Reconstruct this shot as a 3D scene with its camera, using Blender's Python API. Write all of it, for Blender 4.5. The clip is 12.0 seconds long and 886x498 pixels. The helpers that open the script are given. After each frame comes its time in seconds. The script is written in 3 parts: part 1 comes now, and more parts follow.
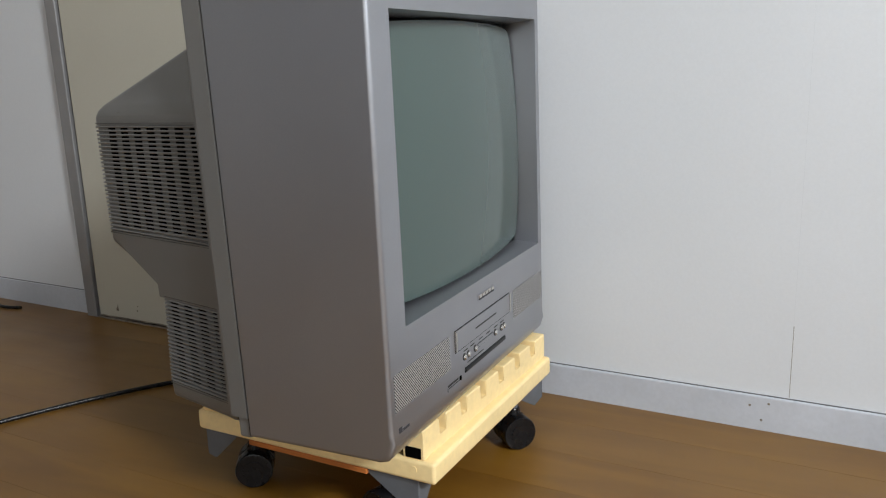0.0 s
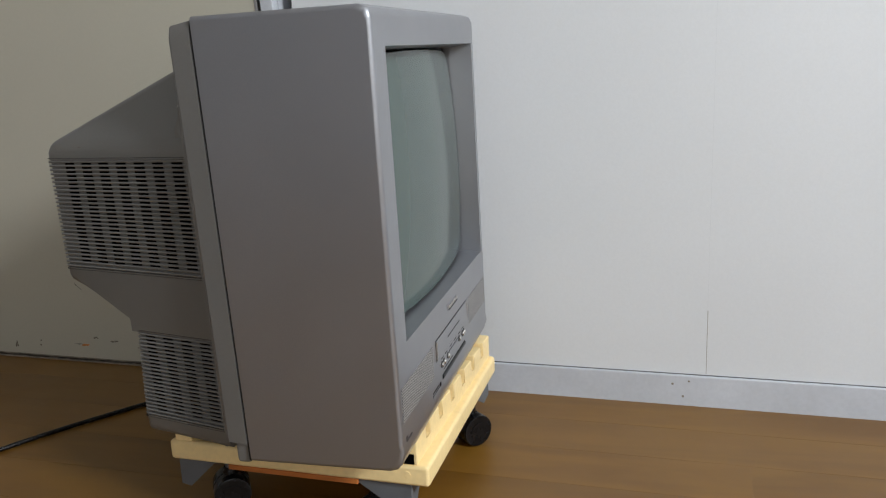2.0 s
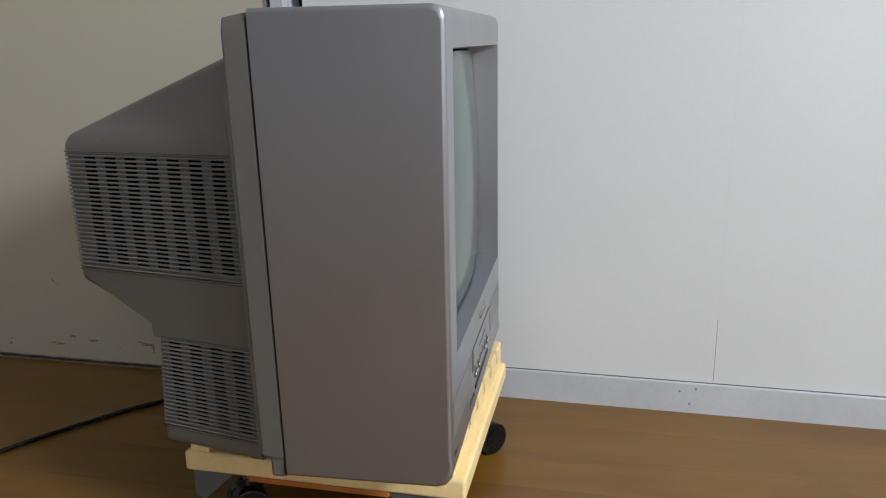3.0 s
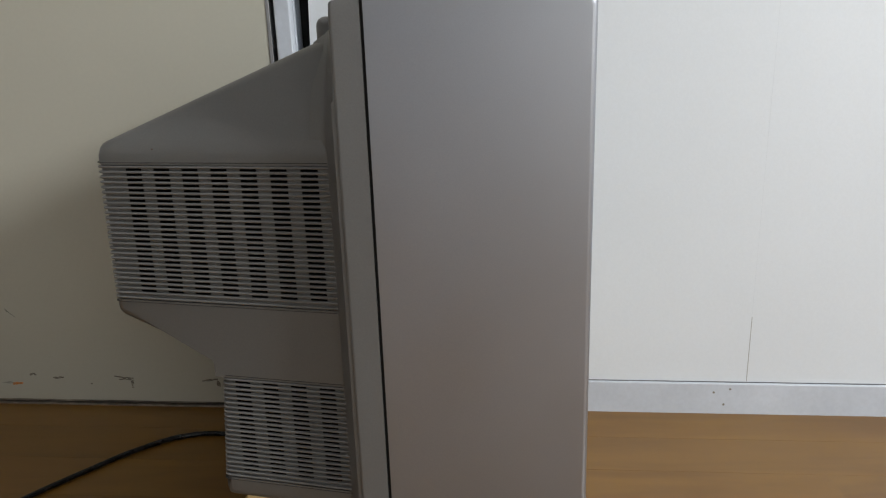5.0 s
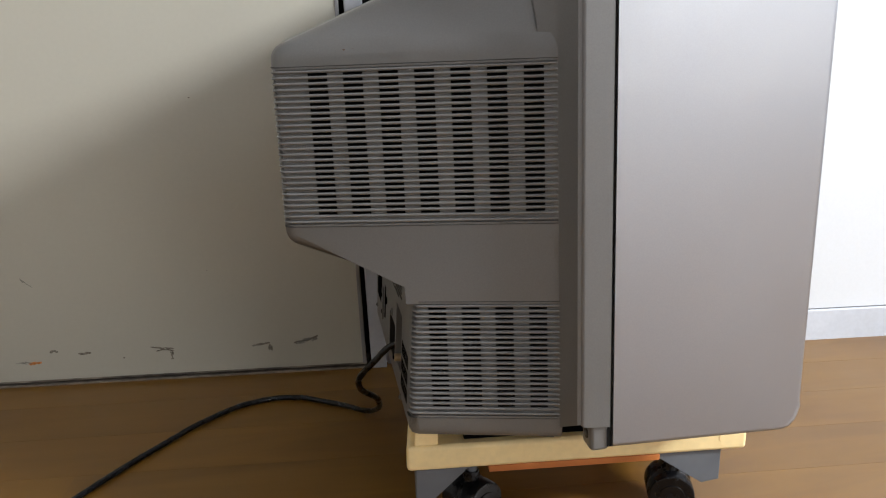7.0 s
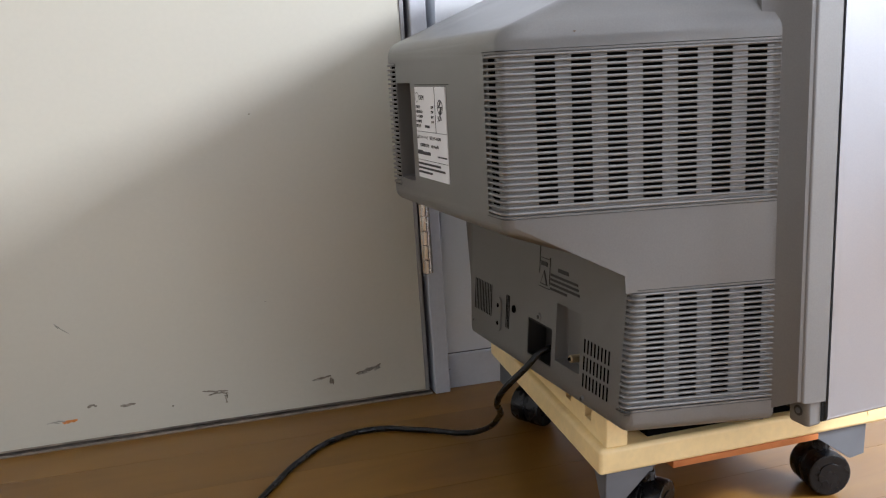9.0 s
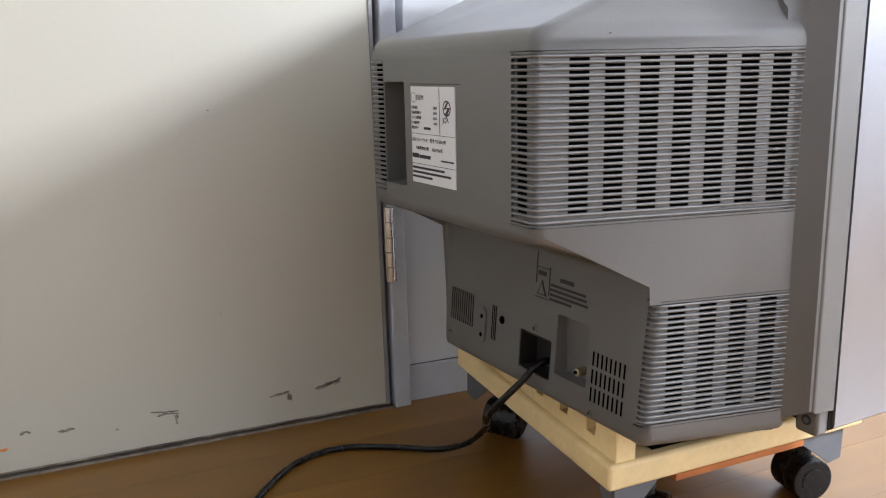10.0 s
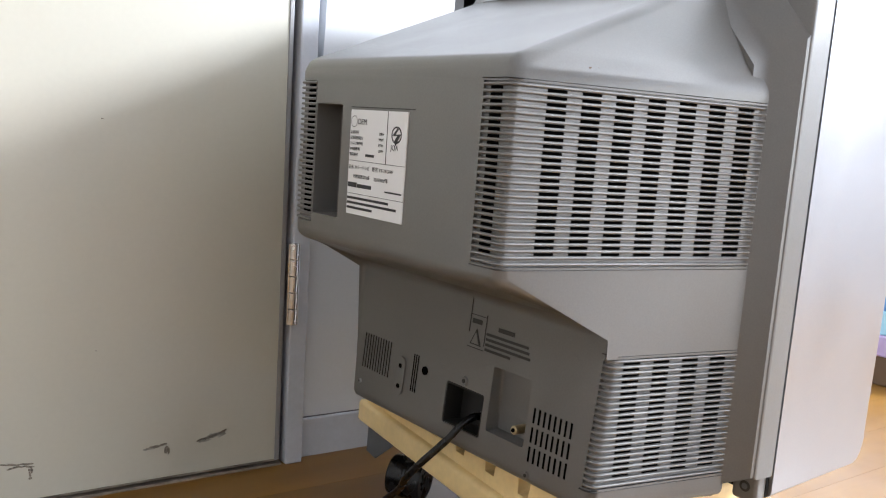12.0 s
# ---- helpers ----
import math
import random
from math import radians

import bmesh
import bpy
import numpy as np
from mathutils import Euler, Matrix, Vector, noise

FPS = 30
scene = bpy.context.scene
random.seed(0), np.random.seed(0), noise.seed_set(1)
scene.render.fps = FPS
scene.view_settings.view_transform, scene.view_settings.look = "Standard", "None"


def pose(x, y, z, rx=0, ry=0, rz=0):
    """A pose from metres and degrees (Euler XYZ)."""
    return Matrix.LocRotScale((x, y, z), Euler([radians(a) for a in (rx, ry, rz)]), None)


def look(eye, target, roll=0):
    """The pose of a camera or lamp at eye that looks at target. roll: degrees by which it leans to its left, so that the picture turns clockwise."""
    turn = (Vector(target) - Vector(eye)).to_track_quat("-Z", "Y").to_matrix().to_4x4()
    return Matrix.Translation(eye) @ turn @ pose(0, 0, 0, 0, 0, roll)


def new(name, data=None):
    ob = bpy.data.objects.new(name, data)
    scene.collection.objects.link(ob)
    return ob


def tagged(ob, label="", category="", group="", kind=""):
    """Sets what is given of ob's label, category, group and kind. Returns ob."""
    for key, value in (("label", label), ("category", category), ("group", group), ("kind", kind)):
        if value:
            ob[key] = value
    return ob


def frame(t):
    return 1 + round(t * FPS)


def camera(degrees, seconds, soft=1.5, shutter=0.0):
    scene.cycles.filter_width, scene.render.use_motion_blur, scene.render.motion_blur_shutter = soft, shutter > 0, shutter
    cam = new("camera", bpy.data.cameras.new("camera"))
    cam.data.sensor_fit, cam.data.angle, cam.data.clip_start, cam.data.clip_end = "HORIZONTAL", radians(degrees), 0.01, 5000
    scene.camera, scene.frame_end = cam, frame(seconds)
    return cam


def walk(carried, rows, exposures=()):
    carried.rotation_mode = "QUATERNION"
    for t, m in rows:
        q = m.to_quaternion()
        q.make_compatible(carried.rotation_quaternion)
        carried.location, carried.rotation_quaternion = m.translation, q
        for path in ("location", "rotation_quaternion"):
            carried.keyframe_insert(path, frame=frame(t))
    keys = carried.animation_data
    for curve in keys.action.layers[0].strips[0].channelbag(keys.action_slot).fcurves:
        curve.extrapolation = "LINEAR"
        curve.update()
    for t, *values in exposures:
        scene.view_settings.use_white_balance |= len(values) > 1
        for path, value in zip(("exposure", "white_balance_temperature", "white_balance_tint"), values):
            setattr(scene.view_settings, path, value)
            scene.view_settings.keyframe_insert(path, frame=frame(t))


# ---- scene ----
cam = camera(56.4, 12.0, soft=1.15)
PATH = [
    (0, (0.217, 0.02, 0.554), (-0.642, 1.769, 0.101), -1.8),
    (0.5, (0.202, -0.013, 0.579), (-0.593, 1.762, 0.115), -2.4),
    (1, (0.176, -0.044, 0.593), (-0.551, 1.767, 0.153), -2.8),
    (1.5, (0.124, -0.071, 0.597), (-0.468, 1.786, 0.15), -2.5),
    (2, (0.082, -0.09, 0.596), (-0.41, 1.79, 0.124), -2.7),
    (2.5, (0.024, -0.093, 0.606), (-0.408, 1.798, 0.116), -1.9),
    (3, (-0.054, -0.086, 0.61), (-0.383, 1.824, 0.116), -0.3),
    (3.5, (-0.121, -0.058, 0.616), (-0.39, 1.864, 0.133), 2.7),
    (3.7, (-0.148, -0.043, 0.617), (-0.413, 1.88, 0.135), 1.9),
    (5.3, (-0.34, -0.009, 0.587), (-0.323, 1.928, 0.089), -0.1),
    (5.5, (-0.364, -0.005, 0.574), (-0.325, 1.932, 0.078), 0.3),
    (6, (-0.447, 0.017, 0.559), (-0.307, 1.947, 0.053), 1.0),
    (6.5, (-0.535, 0.032, 0.537), (-0.303, 1.958, 0.052), -0.0),
    (7, (-0.63, 0.044, 0.516), (-0.315, 1.95, 0.0), -0.6),
    (7.5, (-0.732, 0.054, 0.504), (-0.383, 1.956, -0.007), -0.1),
    (7.7, (-0.771, 0.065, 0.509), (-0.376, 1.963, 0.015), -1.0),
    (9.3, (-0.991, 0.178, 0.457), (-0.212, 1.977, 0.065), -0.8),
    (9.5, (-1.012, 0.194, 0.46), (-0.185, 1.969, 0.054), -0.4),
    (10, (-1.047, 0.251, 0.46), (-0.069, 1.95, 0.064), 0.3),
    (10.5, (-1.071, 0.303, 0.452), (0.027, 1.938, 0.103), 3.3),
    (11, (-1.078, 0.332, 0.443), (0.139, 1.891, 0.143), 4.9),
    (11.5, (-1.077, 0.351, 0.436), (0.197, 1.871, 0.175), 5.2),
    (12, (-1.08, 0.353, 0.43), (0.208, 1.863, 0.185), 5.5),
]
walk(cam, [(t, look(eye, target, roll)) for t, eye, target, roll in PATH],
     exposures=[(0, -0.2, 6650, 11), (3.7, -0.36, 6700, 11), (5.5, 0.0, 6700, 10), (6.5, 0.36, 6650, 12), (7.5, 0.80, 6500, 13.5), (9.5, 1.26, 6220, 16), (11, 1.46, 6220, 14.5), (12, 1.62, 6250, 13.5)])

# ---- light ----
def daylight():
    w = bpy.data.worlds.new("sky")
    scene.world = w
    w.use_nodes = True
    nt = w.node_tree
    sky = nt.nodes.new("ShaderNodeTexSky")
    sky.sky_type, sky.sun_disc = "NISHITA", False
    sky.sun_elevation, sky.sun_rotation = radians(40), radians(150)
    nt.links.new(sky.outputs[0], nt.nodes["Background"].inputs[0])
    nt.nodes["Background"].inputs[1].default_value = 0.1


def area(name, m, w, h, watts, colour):
    d = bpy.data.lights.new(name, "AREA")
    d.shape, d.size, d.size_y, d.energy, d.color = "RECTANGLE", w, h, watts, colour
    ob = new(name, d)
    ob.matrix_world = m
    return ob


daylight()
area("window_daylight", look((1.97, -0.45, 1.75), (0.0, -0.15, 1.1)), 0.62, 0.42, 102, (0.89, 0.95, 0.99))
area("side_window_daylight", look((1.15, -2.36, 1.10), (1.0, 0.0, 0.9)), 1.5, 1.8, 15.5, (0.87, 0.94, 0.99))


# ---- materials ----
def mat(name, colour, rough=0.5, metal=0.0, grain=0.0, grain_scale=400.0, stain=0.0, stain_scale=6.0, bump=0.0, bump_scale=600.0, spec=0.5, coat=0.0):
    m = bpy.data.materials.new(name)
    m.use_nodes = True
    nt = m.node_tree
    b = nt.nodes["Principled BSDF"]
    b.inputs["Roughness"].default_value, b.inputs["Metallic"].default_value = rough, metal
    b.inputs["Specular IOR Level"].default_value, b.inputs["Coat Weight"].default_value = spec, coat
    b.inputs["Base Color"].default_value = (*colour, 1)
    co = nt.nodes.new("ShaderNodeTexCoord").outputs["Object"]

    def noise_tex(scale, detail):
        n = nt.nodes.new("ShaderNodeTexNoise")
        n.inputs["Scale"].default_value, n.inputs["Detail"].default_value = scale, detail
        nt.links.new(co, n.inputs["Vector"])
        return n.outputs["Fac"]

    value = None
    for amount, scale, detail in ((grain, grain_scale, 2), (stain, stain_scale, 5)):
        if amount:
            r = nt.nodes.new("ShaderNodeMapRange")
            r.inputs["From Min"].default_value, r.inputs["From Max"].default_value = 0.3, 0.7
            r.inputs["To Min"].default_value, r.inputs["To Max"].default_value = 1 - amount, 1 + amount
            nt.links.new(noise_tex(scale, detail), r.inputs["Value"])
            if value is None:
                value = r.outputs[0]
            else:
                x = nt.nodes.new("ShaderNodeMath")
                x.operation = "MULTIPLY"
                nt.links.new(value, x.inputs[0])
                nt.links.new(r.outputs[0], x.inputs[1])
                value = x.outputs[0]
    if value is not None:
        h = nt.nodes.new("ShaderNodeHueSaturation")
        h.inputs["Color"].default_value = (*colour, 1)
        nt.links.new(value, h.inputs["Value"])
        nt.links.new(h.outputs[0], b.inputs["Base Color"])
        r = nt.nodes.new("ShaderNodeMapRange")
        r.inputs["To Min"].default_value, r.inputs["To Max"].default_value = max(0.02, rough - 0.08), min(1, rough + 0.08)
        nt.links.new(noise_tex(stain_scale * 2.3, 4), r.inputs["Value"])
        nt.links.new(r.outputs[0], b.inputs["Roughness"])
    if bump:
        n = nt.nodes.new("ShaderNodeBump")
        n.inputs["Strength"].default_value, n.inputs["Distance"].default_value = bump, 0.001
        nt.links.new(noise_tex(bump_scale, 3), n.inputs["Height"])
        nt.links.new(n.outputs[0], b.inputs["Normal"])
    return m


def wood_floor():
    """Amber varnished boards: long grain along x, a shade of its own for each board."""
    m = mat("amber_wood", (0.3, 0.15, 0.05), 0.34, spec=0.6)
    nt = m.node_tree
    b = nt.nodes["Principled BSDF"]
    co = nt.nodes.new("ShaderNodeNewGeometry").outputs["Position"]
    info = nt.nodes.new("ShaderNodeObjectInfo")
    shift = nt.nodes.new("ShaderNodeVectorMath")
    shift.operation = "MULTIPLY_ADD"
    nt.links.new(info.outputs["Random"], shift.inputs[0])
    shift.inputs[1].default_value = (7, 3, 5)
    nt.links.new(co, shift.inputs[2])
    stretch = nt.nodes.new("ShaderNodeMapping")
    stretch.inputs["Scale"].default_value = (1.5, 9, 1)
    nt.links.new(shift.outputs[0], stretch.inputs["Vector"])
    n = nt.nodes.new("ShaderNodeTexNoise")
    n.inputs["Scale"].default_value, n.inputs["Detail"].default_value, n.inputs["Distortion"].default_value = 2.2, 6, 0.6
    nt.links.new(stretch.outputs[0], n.inputs["Vector"])
    ramp = nt.nodes.new("ShaderNodeValToRGB")
    e = ramp.color_ramp.elements
    e[0].position, e[0].color = 0.3, (0.148, 0.066, 0.0077, 1)
    e[1].position, e[1].color = 0.72, (0.206, 0.100, 0.0123, 1)
    nt.links.new(n.outputs["Fac"], ramp.inputs["Fac"])
    h = nt.nodes.new("ShaderNodeHueSaturation")
    r = nt.nodes.new("ShaderNodeMapRange")
    r.inputs["To Min"].default_value, r.inputs["To Max"].default_value = 0.94, 1.06
    nt.links.new(info.outputs["Random"], r.inputs["Value"])
    nt.links.new(r.outputs[0], h.inputs["Value"])
    nt.links.new(ramp.outputs[0], h.inputs["Color"])
    nt.links.new(h.outputs[0], b.inputs["Base Color"])
    r2 = nt.nodes.new("ShaderNodeMapRange")
    r2.inputs["To Min"].default_value, r2.inputs["To Max"].default_value = 0.26, 0.46
    n2 = nt.nodes.new("ShaderNodeTexNoise")
    n2.inputs["Scale"].default_value, n2.inputs["Detail"].default_value = 9, 6
    nt.links.new(co, n2.inputs["Vector"])
    nt.links.new(n2.outputs["Fac"], r2.inputs["Value"])
    nt.links.new(r2.outputs[0], b.inputs["Roughness"])
    bp = nt.nodes.new("ShaderNodeBump")
    bp.inputs["Strength"].default_value, bp.inputs["Distance"].default_value = 0.12, 0.001
    nt.links.new(n.outputs["Fac"], bp.inputs["Height"])
    nt.links.new(bp.outputs[0], b.inputs["Normal"])
    return m


def hatch():
    """Silver mesh with fine slanting dark perforations."""
    m = mat("speaker_mesh", (0.3, 0.29, 0.285), 0.45, 0.4)
    nt = m.node_tree
    wave = nt.nodes.new("ShaderNodeTexWave")
    wave.inputs["Scale"].default_value = 125
    mp = nt.nodes.new("ShaderNodeMapping")
    mp.inputs["Rotation"].default_value = (radians(-42), 0, 0)
    nt.links.new(nt.nodes.new("ShaderNodeTexCoord").outputs["Object"], mp.inputs["Vector"])
    wave.bands_direction = "Y"
    nt.links.new(mp.outputs[0], wave.inputs["Vector"])
    ramp = nt.nodes.new("ShaderNodeValToRGB")
    ramp.color_ramp.elements[0].position, ramp.color_ramp.elements[0].color = 0.3, (0.04, 0.04, 0.04, 1)
    ramp.color_ramp.elements[1].position, ramp.color_ramp.elements[1].color = 0.6, (0.42, 0.41, 0.4, 1)
    nt.links.new(wave.outputs["Fac"], ramp.inputs["Fac"])
    nt.links.new(ramp.outputs[0], nt.nodes["Principled BSDF"].inputs["Base Color"])
    return m


SILVER = mat("silver_paint", (0.350, 0.358, 0.383), 0.38, 0.85, grain=0.02, grain_scale=900, stain=0.03, stain_scale=5, bump=0.012, bump_scale=1500, coat=0.22)
SHELL = mat("grey_plastic", (0.128, 0.126, 0.122), 0.36, 0, grain=0.06, grain_scale=700, stain=0.06, stain_scale=7, bump=0.12, bump_scale=1400, spec=1.0)
# the shell's plastic again, colour lightened for the shine on the rounded ribs
RIB = mat("grey_plastic_ribs_lit", (0.150, 0.147, 0.142), 0.32, 0, stain=0.06, stain_scale=7, spec=1.0)
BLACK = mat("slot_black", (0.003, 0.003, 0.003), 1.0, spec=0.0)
RUBBER = mat("black_rubber", (0.005, 0.005, 0.006), 0.27, 0, stain=0.2, stain_scale=30, spec=0.35)
GLASS_GREEN = mat("picture_tube_glass", (0.055, 0.084, 0.076), 0.14, 0, spec=0.6)
SEAL = mat("dark_gasket", (0.010, 0.010, 0.010), 0.6)
CREAM = mat("cream_gloss_paint", (0.92, 0.71, 0.36), 0.42, 0, grain=0.04, grain_scale=120, stain=0.07, stain_scale=14, bump=0.12, bump_scale=160)
RUSTY = mat("orange_board", (0.5, 0.16, 0.035), 0.6, 0, stain=0.2, stain_scale=20)
STEEL = mat("blue_grey_steel", (0.13, 0.14, 0.155), 0.55, 0.2, stain=0.12, stain_scale=25)
CHROME = mat("bright_metal", (0.7, 0.68, 0.64), 0.25, 1.0, stain=0.1, stain_scale=60)
BRASS = mat("brass_plug", (0.66, 0.54, 0.34), 0.3, 1.0)
WALL = mat("white_wall_vinyl", (0.655, 0.67, 0.688), 0.62, 0, grain=0.012, grain_scale=240, stain=0.022, stain_scale=2.2, bump=0.1, bump_scale=420)
DOOR = mat("ivory_door_paint", (0.48, 0.457, 0.378), 0.34, 0, spec=0.8, grain=0.012, grain_scale=160, stain=0.025, stain_scale=3, bump=0.05, bump_scale=60)
TRIM = mat("pale_grey_trim_paint", (0.5, 0.52, 0.56), 0.5, 0, grain=0.03, grain_scale=150, stain=0.08, stain_scale=8, bump=0.12, bump_scale=150)
ALU = mat("grey_door_edge", (0.27, 0.265, 0.265), 0.4, 0.3, stain=0.1, stain_scale=12)
GAP = mat("shadow_gap", (0.012, 0.012, 0.012), 0.9)
SCUFF = mat("dark_scuff", (0.19, 0.165, 0.13), 0.8, 0, grain=0.5, grain_scale=300)
SCUFF_PALE = mat("grey_scuff", (0.3, 0.29, 0.25), 0.7, 0, grain=0.3, grain_scale=200)
ORANGE = mat("orange_paint_spot", (0.62, 0.22, 0.05), 0.6, 0, grain=0.3, grain_scale=200)
PAPER = mat("white_label_paper", (0.78, 0.79, 0.8), 0.5, 0, stain=0.03, stain_scale=20)
INK = mat("label_ink", (0.03, 0.03, 0.035), 0.6)
MARK = mat("moulded_mark", (0.03, 0.03, 0.028), 0.6)
BLUE = mat("blue_carton", (0.12, 0.3, 0.62), 0.5, 0, stain=0.2, stain_scale=10)
LILAC = mat("lilac_carton", (0.45, 0.36, 0.6), 0.5, 0, stain=0.2, stain_scale=10)
PLASTER = mat("grey_plaster", (0.43, 0.44, 0.46), 0.8, 0, grain=0.05, grain_scale=90, stain=0.06, stain_scale=2, bump=0.2, bump_scale=120)
DARKWOOD = mat("dark_wood_skirting", (0.12, 0.07, 0.035), 0.5, 0, stain=0.2, stain_scale=10)
WOOD = wood_floor()
MESH = hatch()


# ---- building helpers ----
def link(name, bm, material, parent=None, label="", smooth=False):
    me = bpy.data.meshes.new(name)
    bmesh.ops.recalc_face_normals(bm, faces=bm.faces)
    if smooth:
        for f in bm.faces:
            f.smooth = True
    bm.to_mesh(me)
    bm.free()
    if smooth:
        me.set_sharp_from_angle(angle=radians(38))
    me.materials.append(material)
    ob = new(name, me)
    if parent:
        ob.parent = parent
    if label:
        ob["label"] = label
    if smooth:
        w = ob.modifiers.new("even_shading", "WEIGHTED_NORMAL")
        w.weight, w.keep_sharp = 100, True
    return ob


def part(name, bm, material, parent, label="", smooth=False):
    return link(name, bm, material, parent, label, smooth)


def empty(name, m, label, category, group=""):
    ob = new(name)
    ob.matrix_world = m
    ob.empty_display_size = 0.05
    return tagged(ob, label, category, group)


def bevelled(bm, width, segments=2, keep=None):
    edges = [e for e in bm.edges if keep is None or keep(e)]
    bmesh.ops.bevel(bm, geom=edges, offset=width, segments=segments, profile=0.5, affect="EDGES", clamp_overlap=True)
    return bm


def box(x0, x1, y0, y1, z0, z1, bevel=0.0, segments=2, bm=None):
    own = bmesh.new()
    bmesh.ops.create_cube(own, size=1, matrix=Matrix.Translation(((x0 + x1) / 2, (y0 + y1) / 2, (z0 + z1) / 2)) @ Matrix.Diagonal((x1 - x0, y1 - y0, z1 - z0, 1)))
    if bevel:
        bevelled(own, bevel, segments)
    if bm is None:
        return own
    me = bpy.data.meshes.new("tmp")
    own.to_mesh(me)
    own.free()
    bm.from_mesh(me)
    bpy.data.meshes.remove(me)
    return bm


def solid(points, faces):
    bm = bmesh.new()
    v = [bm.verts.new(p) for p in points]
    for f in faces:
        bm.faces.new([v[i] for i in f])
    return bm


def prism(outline, axis, a, b):
    """A flat outline pushed along an axis from a to b. The outline lies in the other two axes, in their order."""
    def at(p, s):
        q = list(p)
        q.insert(axis, s)
        return q
    n = len(outline)
    return solid([at(p, a) for p in outline] + [at(p, b) for p in outline],
                 [list(range(n)), list(range(2 * n - 1, n - 1, -1))] + [[i, (i + 1) % n, n + (i + 1) % n, n + i] for i in range(n)])


def cylinder(p, q, r, n=20, r2=None, bevel=0.0):
    p, q = Vector(p), Vector(q)
    bm = bmesh.new()
    m = Matrix.Translation((p + q) / 2) @ (q - p).to_track_quat("Z", "Y").to_matrix().to_4x4()
    bmesh.ops.create_cone(bm, cap_ends=True, segments=n, radius1=r, radius2=r if r2 is None else r2, depth=(q - p).length, matrix=m)
    if bevel:
        bevelled(bm, bevel, 2, lambda e: any(len(f.verts) > 4 for f in e.link_faces))
    return bm


def tube(name, points, r, material, parent=None, label=""):
    cu = bpy.data.curves.new(name, "CURVE")
    cu.dimensions, cu.bevel_depth, cu.bevel_resolution, cu.use_fill_caps, cu.resolution_u = "3D", r, 4, True, 10
    sp = cu.splines.new("BEZIER")
    sp.bezier_points.add(len(points) - 1)
    for b, p in zip(sp.bezier_points, points):
        b.co, b.handle_left_type, b.handle_right_type = p, "AUTO", "AUTO"
    cu.materials.append(material)
    tmp = bpy.data.objects.new(name, cu)
    me = bpy.data.meshes.new_from_object(tmp)
    bpy.data.objects.remove(tmp)
    for f in me.polygons:
        f.use_smooth = True
    ob = new(name, me)
    if parent:
        ob.parent = parent
    if label:
        ob["label"] = label
    return ob


def words(text, size, material, parent, m, name="printed_text"):
    cu = bpy.data.curves.new(name, "FONT")
    cu.body, cu.size, cu.extrude = text, size, 0.0001
    cu.materials.append(material)
    tmp = bpy.data.objects.new(name, cu)
    me = bpy.data.meshes.new_from_object(tmp)
    bpy.data.objects.remove(tmp)
    ob = new(name, me)
    ob.parent = parent
    ob.matrix_local = m
    return ob


# ---- the room ----
WALL_AT = pose(0, 1.2406, 0, 0, 0, -2.69)   # the wall's own axes: x along it, the room at negative y
LEAN_LATCH = -0.01
LEAN_X = -0.04                               # the old door and its jambs lean a little


def structure(ob, label, category):
    return tagged(ob, label, category, kind="structure")


def on_wall(ob):
    ob.matrix_world = WALL_AT
    return ob


def leaning(bm):
    for v in bm.verts:
        f = min(1.0, max(0.0, (v.co.x - D0) / (D1 - D0)))
        v.co.x += (LEAN_LATCH + (LEAN_X - LEAN_LATCH) * f) * v.co.z
    return bm


D0, D1, DOOR_H = -1.288, -0.549, 2.0   # the door's edges along the wall
J = 0.036                               # jamb width

structure(on_wall(link("wall_north_panel", box(D1 + J - 0.01, 2.2, 0.010, 0.11, 0.0, 2.42), WALL)), "off-white papered wall with a pale grey skirting", "wall")
structure(on_wall(link("wall_north_left", box(-2.75, D0 - J + 0.004, 0.010, 0.11, 0.0, 2.42), WALL)), "off-white papered wall beside the ivory door", "wall")
structure(on_wall(link("wall_north_top", box(D0 - J + 0.004, D1 + J - 0.01, 0.010, 0.11, DOOR_H + 0.045, 2.42), WALL)), "off-white wall above the ivory door", "wall")
structure(on_wall(link("wall_north_back", box(D0 - J, D1 + J, 0.06, 0.1, 0.0, DOOR_H + 0.045), GAP)), "dark rebate behind the ivory door", "wall")
structure(link("wall_east_low", box(2.05, 2.15, -2.5, 1.3, 0, 1.15), WALL), "off-white wall under the window", "wall")
structure(link("wall_east_top", box(2.05, 2.15, -2.5, 1.3, 2.28, 2.42), WALL), "off-white wall above the window", "wall")
structure(link("wall_east_left", box(2.05, 2.15, 0.35, 1.3, 1.15, 2.28), WALL), "off-white wall beside the window", "wall")
structure(link("wall_east_right", box(2.05, 2.15, -2.5, -1.25, 1.15, 2.28), WALL), "off-white wall beside the window", "wall")
structure(link("wall_south", box(-2.6, 0.35, -2.5, -2.4, 0, 2.42), PLASTER), "plain grey wall closing the room", "wall")
structure(link("wall_south_low", box(0.35, 2.15, -2.5, -2.4, 0, 0.12), PLASTER), "plain grey wall under the side window", "wall")
structure(link("wall_south_top", box(0.35, 2.15, -2.5, -2.4, 2.15, 2.42), PLASTER), "plain grey wall above the side window", "wall")
structure(link("wall_south_right", box(1.95, 2.15, -2.5, -2.4, 0.12, 2.15), PLASTER), "plain grey wall beside the side window", "wall")
structure(link("wall_west", box(-2.7, -2.6, -2.5, 1.42, 0, 2.42), mat("dull_wall_paper", (0.42, 0.40, 0.37), 0.8, 0, grain=0.05, grain_scale=90, stain=0.06, stain_scale=2)), "dull brown-grey wall closing the room", "wall")
